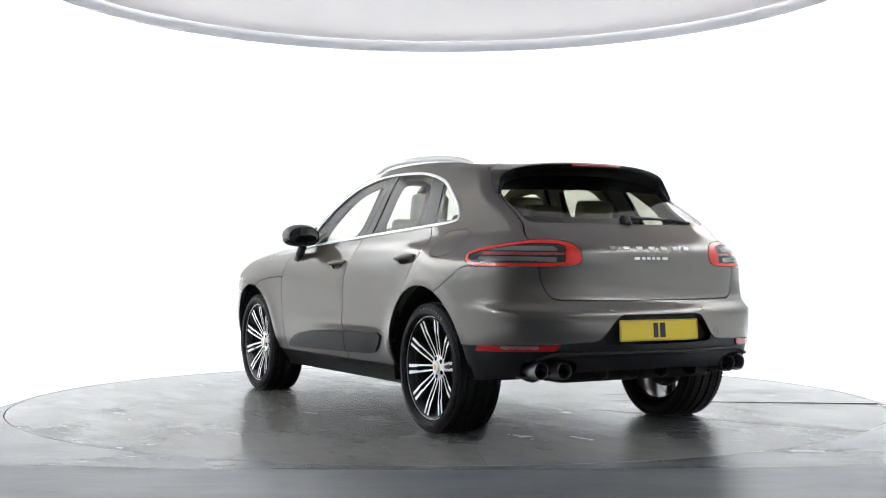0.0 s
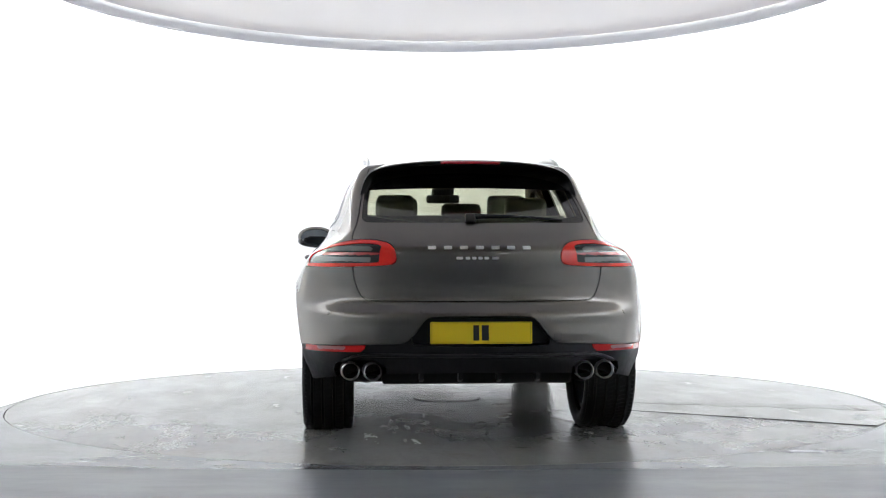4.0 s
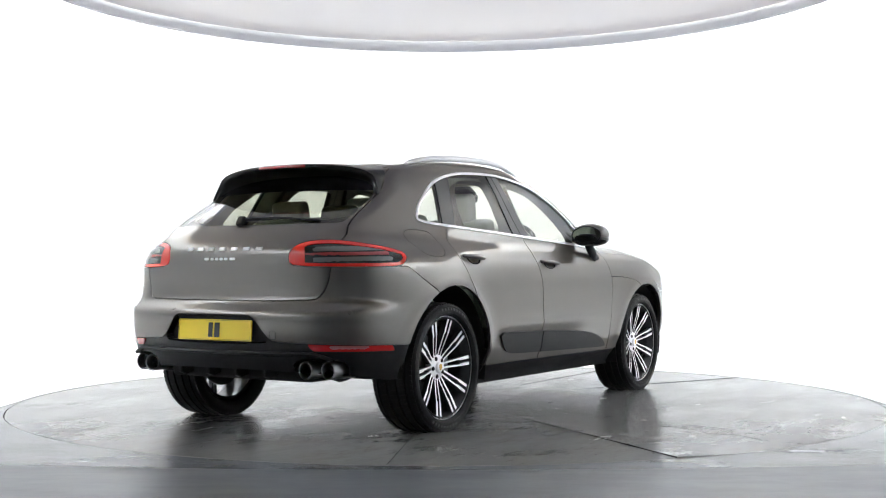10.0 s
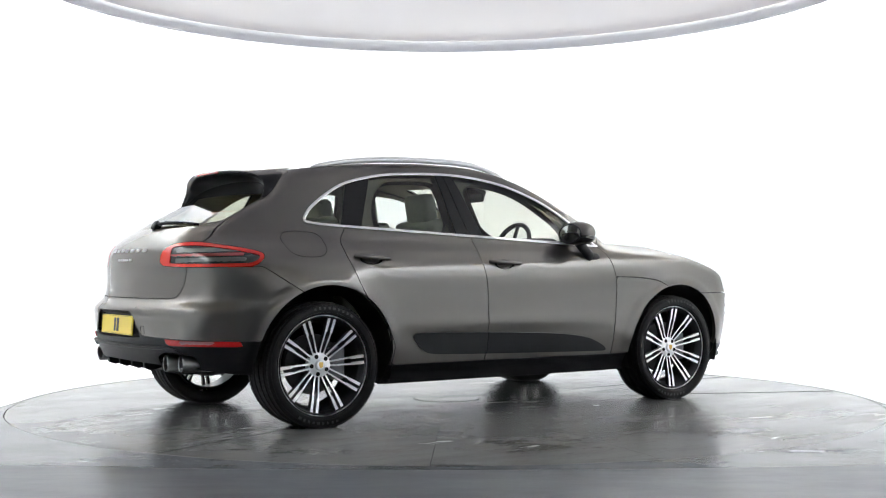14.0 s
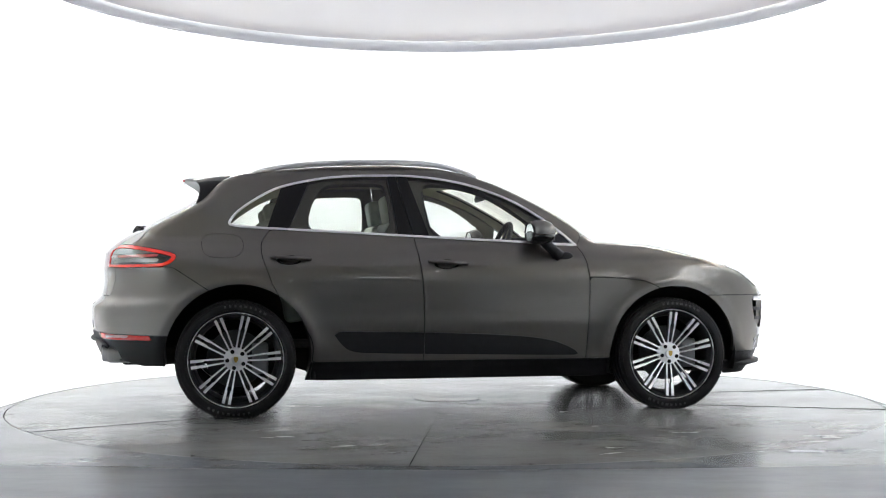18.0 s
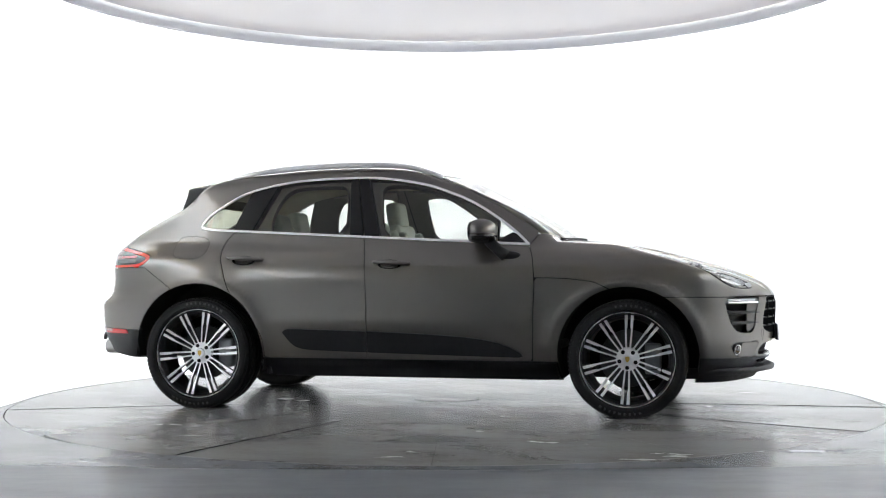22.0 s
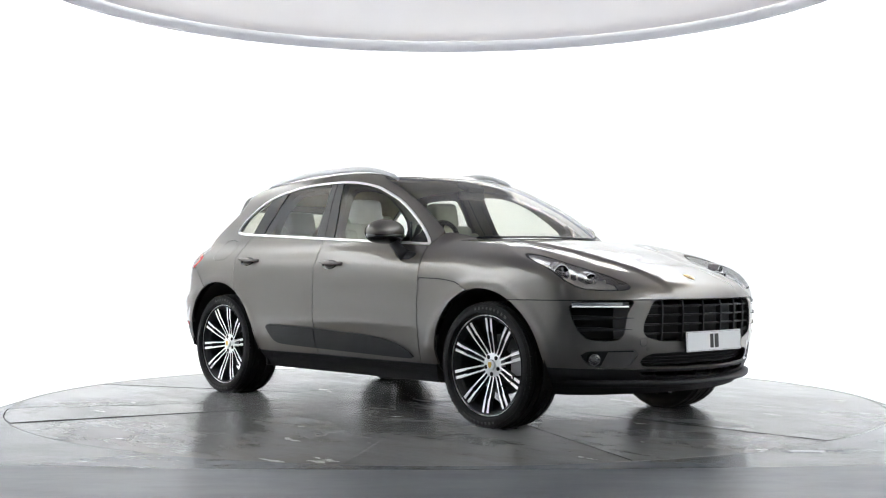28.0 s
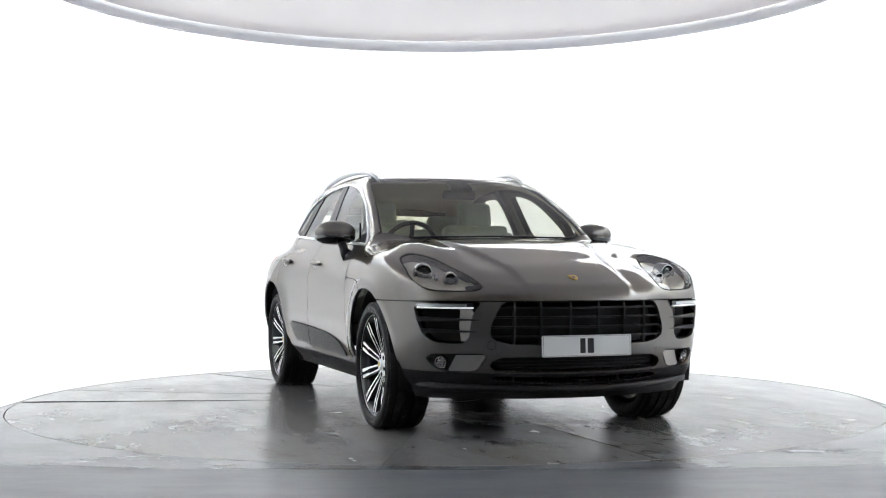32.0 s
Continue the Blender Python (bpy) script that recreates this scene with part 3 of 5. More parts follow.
lamp_skin, rest = gap_split(rest, lamp, .002)
gate, rest = gap_split(rest, hatch)
rear_glass, gate = gap_split(gate, end_shape([(-.5, 1.137), (.56, 1.138), (.600, 1.15), (.600, 1.20), (.585, 1.31), (.56, 1.44), (-.5, 1.46)], 1), .001)
rear_bumper, rest = gap_split(rest, lambda x, y, z: np.maximum(x, z - np.minimum(.907, .921 - .655 * (x + .406))))
black_edge = lambda y: np.interp(y, [0, .25, .285, .350, .378, .42, .59, .85, 1.0], [.652, .651, .632, .548, .520, .512, .505, .497, .489])
rear_bumper = split(rear_bumper, lambda x, y, z: np.interp(x, [-.88, -.70, -.50, -.3], [.360, .335, .305, .30]) - z)[0]
rear_apron, rear_bumper = gap_split(rear_bumper, lambda x, y, z: z - black_edge(-y), .002)
# flanks
doors, rest = gap_split(rest, lambda x, y, z: np.maximum.reduce([rear_edge(z) - x, x - front_edge(z), .318 - z, z - belt(x), y + .5]))
rear_door, front_door = gap_split(doors, lambda x, y, z: x - b_line(z))
sill, rest = gap_split(rest, lambda x, y, z: np.maximum.reduce([z - .318, .3 - x, x - 2.5]))
TRIM = [(.575, .512), (.775, .507), (1.19, .499), (1.71, .477), (1.97, .447), (2.11, .395), (2.18, .347), (2.05, .347), (1.485, .358), (.80, .374),
        (.70, .385), (.645, .418)]
trim = side_shape(TRIM, 1)
trim_rear, rear_door = split(rear_door, trim)
trim_front, front_door = split(front_door, trim)
# front end
front_bumper, rest = gap_split(rest, lambda x, y, z: np.maximum(2.9 - x, z - .722))
hood_seam = curve((2.0, .845), (2.224, .841), (2.515, .826), (2.601, .812), (2.69, .772), (2.8, .722))
fender, rest = gap_split(rest, lambda x, y, z: np.maximum.reduce([front_edge(z) - x, x - 2.8, z - hood_seam(x), y + .5]))
bonnet, rest = gap_split(rest, lambda x, y, z: np.maximum.reduce([2.50 - .5 * y * y - x, front_edge(z) - x, .6 - z]))
HEAD = [(.858, .918), (.838, .953), (.792, .974), (.735, .984), (.652, .966), (.574, .892), (.526, .824), (.522, .788), (.585, .772), (.695, .772), (.803, .780), (.866, .842)]
head_skin, bonnet = gap_split(bonnet, end_shape(HEAD, 1), .002)
GRILLE = [(-.5, .729), (.40, .727), (.455, .71), (.482, .65), (.507, .59), (.507, .54), (.475, .510), (.36, .488), (-.5, .485)]
LOW_GRILLE = [(-.5, .436), (.42, .432), (.49, .41), (.506, .375), (.46, .347), (-.5, .344)]
LIP_GRILLE = [(-.5, .318), (.45, .325), (.505, .33), (.455, .292), (-.5, .272)]
INTAKE = [(.862, .722), (.60, .722), (.548, .715), (.575, .683), (.600, .64), (.610, .50), (.72, .498), (.80, .515), (.842, .60)]
FOG = [(.815, .445), (.66, .446), (.524, .448), (.519, .425), (.560, .350), (.699, .344), (.770, .372)]
grille_skin, front_bumper = split(front_bumper, end_shape(GRILLE, 1))
low_skin, front_bumper = split(front_bumper, end_shape(LOW_GRILLE, 1))
lip_skin, front_bumper = split(front_bumper, end_shape(LIP_GRILLE, 1))
intake_skin, front_bumper = split(front_bumper, end_shape(INTAKE, 1))
fog_skin, front_bumper = split(front_bumper, end_shape(FOG, 1))
front_apron, front_bumper = split(front_bumper, lambda x, y, z: z - .335 - .02 * (y / .9) ** 2)
# top
screen_side = lambda x, y: -y - (.578 + .175 * (x - 1.487))
screen, rest = gap_split(rest, lambda x, y, z: np.maximum.reduce([1.63 - .43 * y * y - x, x - 2.44 + .33 * y * y, screen_side(x, y), 1.0 - z]), .002)
cowl, rest = gap_split(rest, lambda x, y, z: np.maximum.reduce([2.40 - .33 * y * y - x, screen_side(x, y) - .02, 1.0 - z]), .002)
roof, rest = gap_split(rest, lambda x, y, z: np.maximum.reduce([-y - .515, x - 1.63 + .43 * y * y, -.3 - x]), .0015)
flap, rest = gap_split(rest, side_shape([(-.215, 1.06), (-.20, 1.10), (-.15, 1.115), (-.02, 1.110), (.03, 1.09), (.045, 1.04), (.03, .985), (-.02, .962), (-.14, .962), (-.20, .985)], 2), .0015)

whole("roof_panel", roof, PAINT)
pair_of("body_side", rest, PAINT)
bonnet_ob = whole("bonnet", bonnet, PAINT)
fenders = pair_of("front_fender", fender, PAINT)
front_doors = pair_of("front_door", front_door, PAINT)
rear_doors = pair_of("rear_door", rear_door, PAINT)
tailgate = whole("tailgate", gate, PAINT)
rear_bumper_ob = whole("rear_bumper", rear_bumper, PAINT)
front_bumper_ob = whole("front_bumper", front_bumper, PAINT, 0, .03)
pair_of("fuel_flap", flap, PAINT)
sills = pair_of("sill", sill, PLASTIC, -.006, .02, "black plastic sill cladding")
recess, rear_apron = split(rear_apron, end_shape([(-.5, .72), (.25, .72), (.33, .60), (.365, .53), (.345, .495), (-.5, .495)], 1))
pipe_skin, rear_apron = split(rear_apron, end_shape([(.475, .425), (.74, .425), (.755, .36), (.72, .305), (.49, .305)], 1))
pair_of("exhaust_recess", pipe_skin, UNDER, -.07, -.064, "", (rear_bumper_ob, rear_bumper_ob))
whole("rear_apron", rear_apron, PLASTIC, -.004, .05, "black plastic lower rear apron", rear_bumper_ob)
whole("plate_recess", recess, PLASTIC, -.046, -.040, "", rear_bumper_ob)
whole("front_apron", front_apron, PLASTIC, .002, .03, "black plastic lower front apron", front_bumper_ob)
pair_of("door_trim", trim_front, PLASTIC, .012, .02, "black plastic lower door trim", front_doors)
pair_of("door_trim", trim_rear, PLASTIC, .012, .02, "black plastic lower door trim", rear_doors)
rear_open = side_shape([(.46, 1.135), (.445, 1.215), (.48, 1.345), (.545, 1.425), (.62, 1.448), (.90, 1.456), (.955, 1.43), (.975, 1.12), (.75, 1.125)], 1)
front_open = side_shape([(1.235, 1.095), (1.185, 1.40), (1.21, 1.455), (1.38, 1.448), (1.53, 1.415), (1.67, 1.352), (1.89, 1.20), (1.93, 1.12), (1.88, 1.07), (1.5, 1.085)], 1)
pair_of("frame_lining", split(rear_pane, rear_open)[1], PILLAR, -.06, -.045)
pair_of("frame_lining", split(front_pane, front_open)[1], PILLAR, -.06, -.045)
pair_of("quarter_window", quarter, DARKGLASS, -.004, 0)
for post in (c_post, b_rear, b_front):
    pair_of("pillar_lining", post, PILLAR, -.03, 0)
pair_of("quarter_post", c_post, POST, -.002, .01)
pair_of("window", rear_pane, DARKGLASS, -.006, 0, "", rear_doors)
pair_of("door_post", b_rear, POST, -.002, .01, "", rear_doors)
pair_of("door_post", b_front, POST, -.002, .01, "", front_doors)
pair_of("window", front_pane, GLASS, -.006, 0, "", front_doors)
pair_of("mirror_corner", corner, GLASS, -.004, 0, "", front_doors)
whole("windscreen", screen, SCREEN, -.002, 0)
whole("cowl", cowl, PLASTIC, -.012, .02)
frit, rear_glass = split(rear_glass, lambda x, y, z: 1.346 - .03 * y * y - z)
whole("rear_window", rear_glass, REARGLASS, -.002, 0, "", tailgate)
whole("glass_band", frit, GLOSS, -.002, 0, "black band at the top of the rear window", tailgate)
# seam filler behind the joints, and the inner lining
for shape in ([(-.5, .645), (.25, .645), (.33, .58), (.365, .53), (.345, .495), (-.5, .495)], [(.475, .425), (.74, .425), (.755, .36), (.72, .305), (.49, .305)]):
    r_hole = end_shape(shape, 1)
    solid = split(solid, lambda x, y, z: np.maximum(r_hole(x, y, z), x + .3))[1]
for shape in (GRILLE, LOW_GRILLE, LIP_GRILLE, INTAKE, FOG, HEAD):
    g_hole = end_shape(shape, 1)
    solid = split(solid, lambda x, y, z: np.maximum(g_hole(x, y, z), 2.9 - x))[1]
solid = split(solid, lamp)[1]
solid = split(solid, lambda x, y, z: np.where(x < -.28, np.interp(x, [-.9, -.42], [.37, .315]) - z, -1.0))[0]
dark = split(solid, lambda x, y, z: np.maximum.reduce([1.65 - .43 * y * y - x, x - 2.42 + .33 * y * y, screen_side(x, y), 1.0 - z]))[1]
hole = end_shape([(-.5, 1.145), (.58, 1.16), (.57, 1.31), (.545, 1.42), (-.5, 1.43)], 1)
dark = split(dark, lambda x, y, z: np.maximum(hole(x, y, z), x + .06))[1]
whole("inner_body", dark, UNDER, -.020, 0)
lining = split(dark, lambda x, y, z: np.maximum(1.10 - z, x - 2.25))[0]
whole("headliner", lining, LINER, -.032, 0, "pale cloth headliner and pillar lining")


# ---- wheels ----
WALL_MARK = material("worn_tyre_lettering", (.035, .035, .035), .4)
BRAKE = noisy(material("dull_cast_brake_steel", (.05, .05, .05), .55, .3), 30, .2)
def make_wheel(width, spin):
    """A wheel about the y axis; its outer face looks to -y."""
    h = width / 2
    bm = bmesh.new()
    lathe(bm, [(.262, h * .7), (.255, .0), (.250, -h * .45), (.262, -h * .62), (.280, -h * .72), (.286, -h * .80), (.280, -h * .86), (.272, -h * .80), (.258, -h * .55),
               (.243, -.02), (.246, h * .65)], 72, "y", close=True)
    w = part("wheel", sharp(bm), DARK_RIM, None, "dark and polished alloy wheel with twin spokes")
    bm = bmesh.new()
    R = .366
    prof = [(.276, h * .80), (.30, h * .98), (.335, h * .99), (.352, h * .93), (.360, h * .82)]
    for g in (.62, .22, -.22, -.62):
        prof += [(R - .001 * abs(g), h * (g + .06)), (R - .009, h * (g + .045)), (R - .009, h * (g - .045)), (R - .001 * abs(g), h * (g - .06))]
    prof += [(.360, -h * .82), (.352, -h * .93), (.335, -h * .99), (.318, -h * 1.01), (.304, -h * .99), (.294, -h * .92), (.288, -h * .80)]
    lathe(bm, prof, 96, "y")
    for v in bm.verts:
        v.co.z = max(v.co.z, -.356)
    part("tyre", sharp(bm, 50), RUBBER, w, "black low-profile tyre")
    # tread blocks along both shoulders, fine sipes between the grooves
    bm = bmesh.new()

    def block(r0, r1, y0, y1, a, wide, lean):
        vs = []
        for r, sh in ((r0, 1.0), (r1, .86)):
            for y, k in ((y0, 0), (y1, lean)):
                for e in (-1, 1):
                    b = a + k + e * wide * sh
                    vs.append(bm.verts.new((r * math.cos(b), y, max(r * math.sin(b), -.357))))
        for f in ((4, 5, 7, 6), (0, 1, 5, 4), (2, 6, 7, 3), (0, 4, 6, 2), (1, 3, 7, 5)):
            bm.faces.new([vs[i] for i in f])
    for k in range(84):
        a = 2 * math.pi * k / 84
        for s in (-1, 1):
            block(.350, .3612, s * h * .90, s * h * .70, a, .029, .012 * s)
        for g in (-.42, 0, .42):
            block(.358, .3672, h * (g - .145), h * (g + .145), a + .02 * g, .030, .034)
    bmesh.ops.recalc_face_normals(bm, faces=bm.faces)
    tagged(part("tread", bm, RUBBER, w, smooth=False), kind="stuff")
    # moulded sidewall marks: plain bars
    for a_mid in (80, 262):
        for k in range(9):
            bm = bmesh.new()
            a = radians(a_mid + (k - 4) * 5.4)
            half = .028 if k in (0, 4) else .019
            rows = []
            for i in range(4):
                b = a + half * (i / 1.5 - 1)
                rows.append([bm.verts.new((r * math.cos(b), y, r * math.sin(b))) for r, y in ((.322, -h * 1.0), (.322, -h * 1.022), (.336, -h * 1.008), (.336, -h * .98))])
            for p, q in zip(rows, rows[1:]):
                for j in range(3):
                    bm.faces.new((p[j], q[j], q[j + 1], p[j + 1]))
            bm.faces.new(rows[0])
            bm.faces.new(rows[-1][::-1])
            bmesh.ops.recalc_face_normals(bm, faces=bm.faces)
            part("sidewall_bar", bm, WALL_MARK, w, smooth=False)
    bm = bmesh.new()
    for r, y in ((.3425, -h * .975), (.3055, -h * 1.000)):
        tube(bm, [(r * math.cos(2 * math.pi * k / 72), y, max(r * math.sin(2 * math.pi * k / 72), -.355)) for k in range(72)], .0022, 5, closed=True)
    part("sidewall_ring", bm, RUBBER, w)
    face = -h * .80
    for k in range(10):
        a0 = 2 * math.pi * k / 10 + radians(spin)
        for sgn in (-1, 1):
            bm = bmesh.new()
            pts = []
            for r, off, dep, wd in ((.058, .0110, face + .045, .0050), (.075, .0126, face + .044, .0052), (.10, .0140, face + .039, .0053), (.14, .0161, face + .028, .0053), (.186, .0185, face + .016, .0054),
                                    (.197, .0168, face + .012, .0080), (.250, .0181, face + .003, .0090), (.290, .0192, face - .004, .0098)):
                pts.append((r, sgn * off, dep, wd))
            rows = []
            for r, off, dep, wd in pts:
                row = []
                for du, dv in ((-wd, .0), (-wd, .030), (wd, .030), (wd, .0)):
                    u = off + du
                    row.append(bm.verts.new((r * math.cos(a0) - u * math.sin(a0), dep + dv, r * math.sin(a0) + u * math.cos(a0))))
                rows.append(row)
            for i in range(len(rows) - 1):
                for j in range(4):
                    bm.faces.new((rows[i][j], rows[i][(j + 1) % 4], rows[i + 1][(j + 1) % 4], rows[i + 1][j]))
            bm.faces.new(rows[0])
            bm.faces.new(rows[-1][::-1])
            bmesh.ops.recalc_face_normals(bm, faces=bm.faces)
            sp = part("spoke", bm, POLISHED, w, smooth=False)
            sp.data.materials.append(DARK_RIM)
            for p in sp.data.polygons:
                p.material_index = 0 if p.normal.y < -.6 else 1
    bm = bmesh.new()
    lathe(bm, [(.2850, face + .004), (.2875, face - .007), (.2925, face - .006), (.2925, face + .012), (.2850, face + .012)], 72, "y", close=True)
    part("rim_lip", sharp(bm), POLISHED, w)
    bm = bmesh.new()
    lathe(bm, [(.0001, face + .036), (.030, face + .036), (.034, face + .040), (.060, face + .042), (.071, face + .046), (.073, face + .08), (.0001, face + .08)], 40, "y")
    part("hub", sharp(bm), POLISHED, w)
    bm = bmesh.new()
    lathe(bm, [(.0001, face + .024), (.026, face + .025), (.031, face + .029), (.031, face + .04)], 32, "y")
    part("centre_cap", sharp(bm), CHROME, w, "silver centre cap with a gold shield")
    bm = prism(bmesh.new(), [(-.013, .016), (0, .018), (.013, .016), (.013, 0), (.008, -.012), (0, -.018), (-.008, -.012), (-.013, 0)], .002, Matrix.Translation((0, face + .0245, 0)) @ pose(0, 0, 0, 90, 0, 0))
    part("cap_shield", bm, GOLD, w, "gold shield", smooth=False)
    for k in range(5):
        a = 2 * math.pi * (k + .5) / 5 + radians(spin)
        bm = bmesh.new()
        lathe(bm, [(.0001, face + .0385), (.0110, face + .0385), (.0125, face + .040), (.0125, face + .06)], 16, "y", pose(.052 * math.cos(a), 0, .052 * math.sin(a)))
        part("wheel_bolt", sharp(bm), UNDER, w)
    bm = bmesh.new()
    lathe(bm, [(.0001, -.01), (.085, -.01), (.09, .02), (.175, .02), (.177, .025), (.177, .045), (.175, .05), (.0001, .05)], 60, "y")
    part("brake_disc", sharp(bm), BRAKE, w)
    bm = bmesh.new()
    box(bm, (.10, .10, .19), pose(.15, .03, .0), .02, 3)
    part("brake_caliper", bm, material("silver_caliper_paint", (.30, .30, .31), .45, .4), w)
    return w


REAR_Y, FRONT_Y = .785, .800
wheel_rear = make_wheel(.285, 5.5)
wheel_front = make_wheel(.262, 15)
spots = ((wheel_rear, REAR_HUB, -REAR_Y, 0), (None, REAR_HUB, REAR_Y, 180), (wheel_front, FRONT_HUB, -FRONT_Y, 0), (None, FRONT_HUB, FRONT_Y, 180))
src = None
for ob, x, y, rz in spots:
    m = pose(x, y, HUB_Z + .0, 0, 0, rz)
    if ob:
        src = ob
        ob.matrix_basis = m
        ob.parent = car
    else:
        copy_thing(src, m).parent = car
# wheel-arch liners and the underbody
for cx, cz, r in ARCHES:
    for s in (-1, 1):
        bm = bmesh.new()
        a = [radians(-16 + (222 if cx > 1 else 202) * i / 30) for i in range(31)]
        rings = []
        for rr, yy in ((r + .012, .90), (r + .012, .60), (r + .012, .52), (.02, .52)):
            rings.append([bm.verts.new((cx + rr * math.cos(q), s * yy, max(.215, cz + rr * math.sin(q)))) for q in a])
        for p, q in zip(rings, rings[1:]):
            for i in range(30):
                bm.faces.new((p[i], p[i + 1], q[i + 1], q[i]))
        bmesh.ops.recalc_face_normals(bm, faces=bm.faces)
        part("wheel_arch_liner", bm, UNDER, car)
bm = bmesh.new()
box(bm, (1.85, 1.55, .06), pose(1.40, 0, .225), .02)
box(bm, (.95, 1.0, .06), pose(2.95, 0, .225), .02)
box(bm, (1.0, 1.0, .08), pose(-.20, 0, .33), .02)
part("underbody", bm, UNDER, car)


# ---- details of the car: rear ----
@functools.lru_cache(None)
def skin_x(y, z, rear=False):
    a, b = (1.0, -1.3) if rear else (2.4, 4.0)
    for _ in range(20):
        m = (a + b) / 2
        if float(body_field(np.array([m]), np.array([y]), np.array([z]))[0]) < 0:
            a = m
        else:
            b = m
    return a


def surf_x(y, z, rear=False, out=0.0):
    """Where the skin lies along x at that y and z."""
    return skin_x(round(float(abs(y)), 4), round(float(z), 4), rear) + (-out if rear else out)


@functools.lru_cache(None)
def skin_y(x, z):
    a, b = 0.2, 1.3
    for _ in range(20):
        m = (a + b) / 2
        if float(body_field(np.array([x]), np.array([-m]), np.array([z]))[0]) < 0:
            a = m
        else:
            b = m
    return a


def surf_y(x, z, out=0.0):
    """How far from the middle the flank lies at that x and z."""
    return skin_y(round(float(x), 4), round(float(z), 4)) + out


@functools.lru_cache(None)
def skin_z(x, y):
    a, b = .7, 1.9
    for _ in range(20):
        m = (a + b) / 2
        if float(body_field(np.array([x]), np.array([y]), np.array([m]))[0]) < 0:
            a = m
        else:
            b = m
    return a


def surf_z(x, y, out=0.0):
    """How high the skin lies at that x and y."""
    return skin_z(round(float(x), 4), round(float(abs(y)), 4)) + out


def plate_on(y, z, rear, out=0.0):
    """A pose on the front or rear skin: x to its right as seen from outside, y up, z outward."""
    n = field_normal(np.array([[surf_x(y, z, rear), y, z]]))[0]
    n = Vector(n)
    right = Vector((0, 0, 1)).cross(n).normalized()
    up = n.cross(right)
    m = Matrix((right, up, n)).transposed().to_4x4()
    m.translation = Vector((surf_x(y, z, rear), y, z)) + n * out
    return m


# rear lamps: red ring, smoked inner field with light bars
in_ring = lambda x, y, z: np.maximum(lamp_in(lamp_s(x, y), z) + .019, .548 - lamp_s(x, y))
inner_lamp, ring_lamp = split(lamp_skin, in_ring)
lamps = pair_of("rear_lamp", ring_lamp, REDGLASS, .001, .03, "red rear lamp with a smoked inner field")
bar_z = lambda x, y: .968 + .012 * np.clip((lamp_s(x, y) - .55) / .4, 0, 1)
red_bar, inner_lamp2 = split(inner_lamp, lambda x, y, z: np.maximum(np.abs(z - bar_z(x, y)) - .0085, lamp_s(x, y) - .95))
grey_bar, smoke = split(inner_lamp2, lambda x, y, z: np.maximum(np.abs(np.abs(z - bar_z(x, y)) - .029) - .0125, np.maximum(.585 - lamp_s(x, y), lamp_s(x, y) - .955)))
SMOKE = material("smoked_lamp_plastic", (.020, .020, .021), .12, 0, .2)
GREYBAR = material("grey_lamp_reflector", (.17, .175, .175), .25, .3, .2)
pair_of("lamp_field", smoke, SMOKE, -.004, 0, "", lamps)
pair_of("light_bar", red_bar, material("dull_red_light_bar", (.33, .05, .05), .12, 0, 1.0), -.002, .004, "red light bar", lamps)
pair_of("reflector_bar", grey_bar, GREYBAR, -.003, .004, "grey reflector bar", lamps)

# roof spoiler
STATIONS = ((0, 1.496, -.332), (.12, 1.496, -.330), (.24, 1.492, -.318), (.35, 1.485, -.290), (.45, 1.473, -.262), (.54, 1.450, -.238), (.586, 1.405, -.215), (.612, 1.308, -.250))
FRONTS = ((0, .11), (.12, .11), (.24, .105), (.35, .095), (.45, .07), (.555, -.02), (.588, -.075), (.602, -.205))


def spoiler_rows():
    rows = []
    seq = [(-1, i) for i in range(len(STATIONS) - 1, 0, -1)] + [(1, i) for i in range(len(STATIONS))]
    for s, i in seq:
        y, z, x = STATIONS[i]
        fy, fx = FRONTS[i]
        k = i / (len(STATIONS) - 1)
        fz = surf_z(fx, -fy, .004) if i < 5 else (1.466, 1.402, 1.325)[i - 5]
        mid = Vector(((x + fx) / 2, s * ((y + fy) / 2 + .004 * (i > 4)), (z + fz) / 2 + .006 * (1 - k)))
        gz = 1.440 - .135 * k ** 2.5
        gy = y * .955
        gx = surf_x(-gy, gz, True, -.002)
        rows.append([Vector((fx, s * fy, fz)), mid, Vector((x + .012, s * y, z + .004)), Vector((x, s * y, z - .004)), Vector((x + .010, s * y * .992, z - .026)),
                     Vector((x * .55 + gx * .45, s * (y * .5 + gy * .5) * .98, z * .5 + gz * .5 + .012 * (1 - k))), Vector((gx, s * gy, gz))])
    return rows


sp_rows = spoiler_rows()


def strip_mesh(rows, a, b):
    bm = bmesh.new()
    vs = [[bm.verts.new(p) for p in r[a:b]] for r in rows]
    for p, q in zip(vs, vs[1:]):
        for j in range(b - a - 1):
            bm.faces.new((p[j], q[j], q[j + 1], p[j + 1]))
    bmesh.ops.recalc_face_normals(bm, faces=bm.faces)
    return bm


def smooth_mod(ob, levels=1):
    m = ob.modifiers.new("smooth", "SUBSURF")
    m.levels = m.render_levels = levels
    return ob


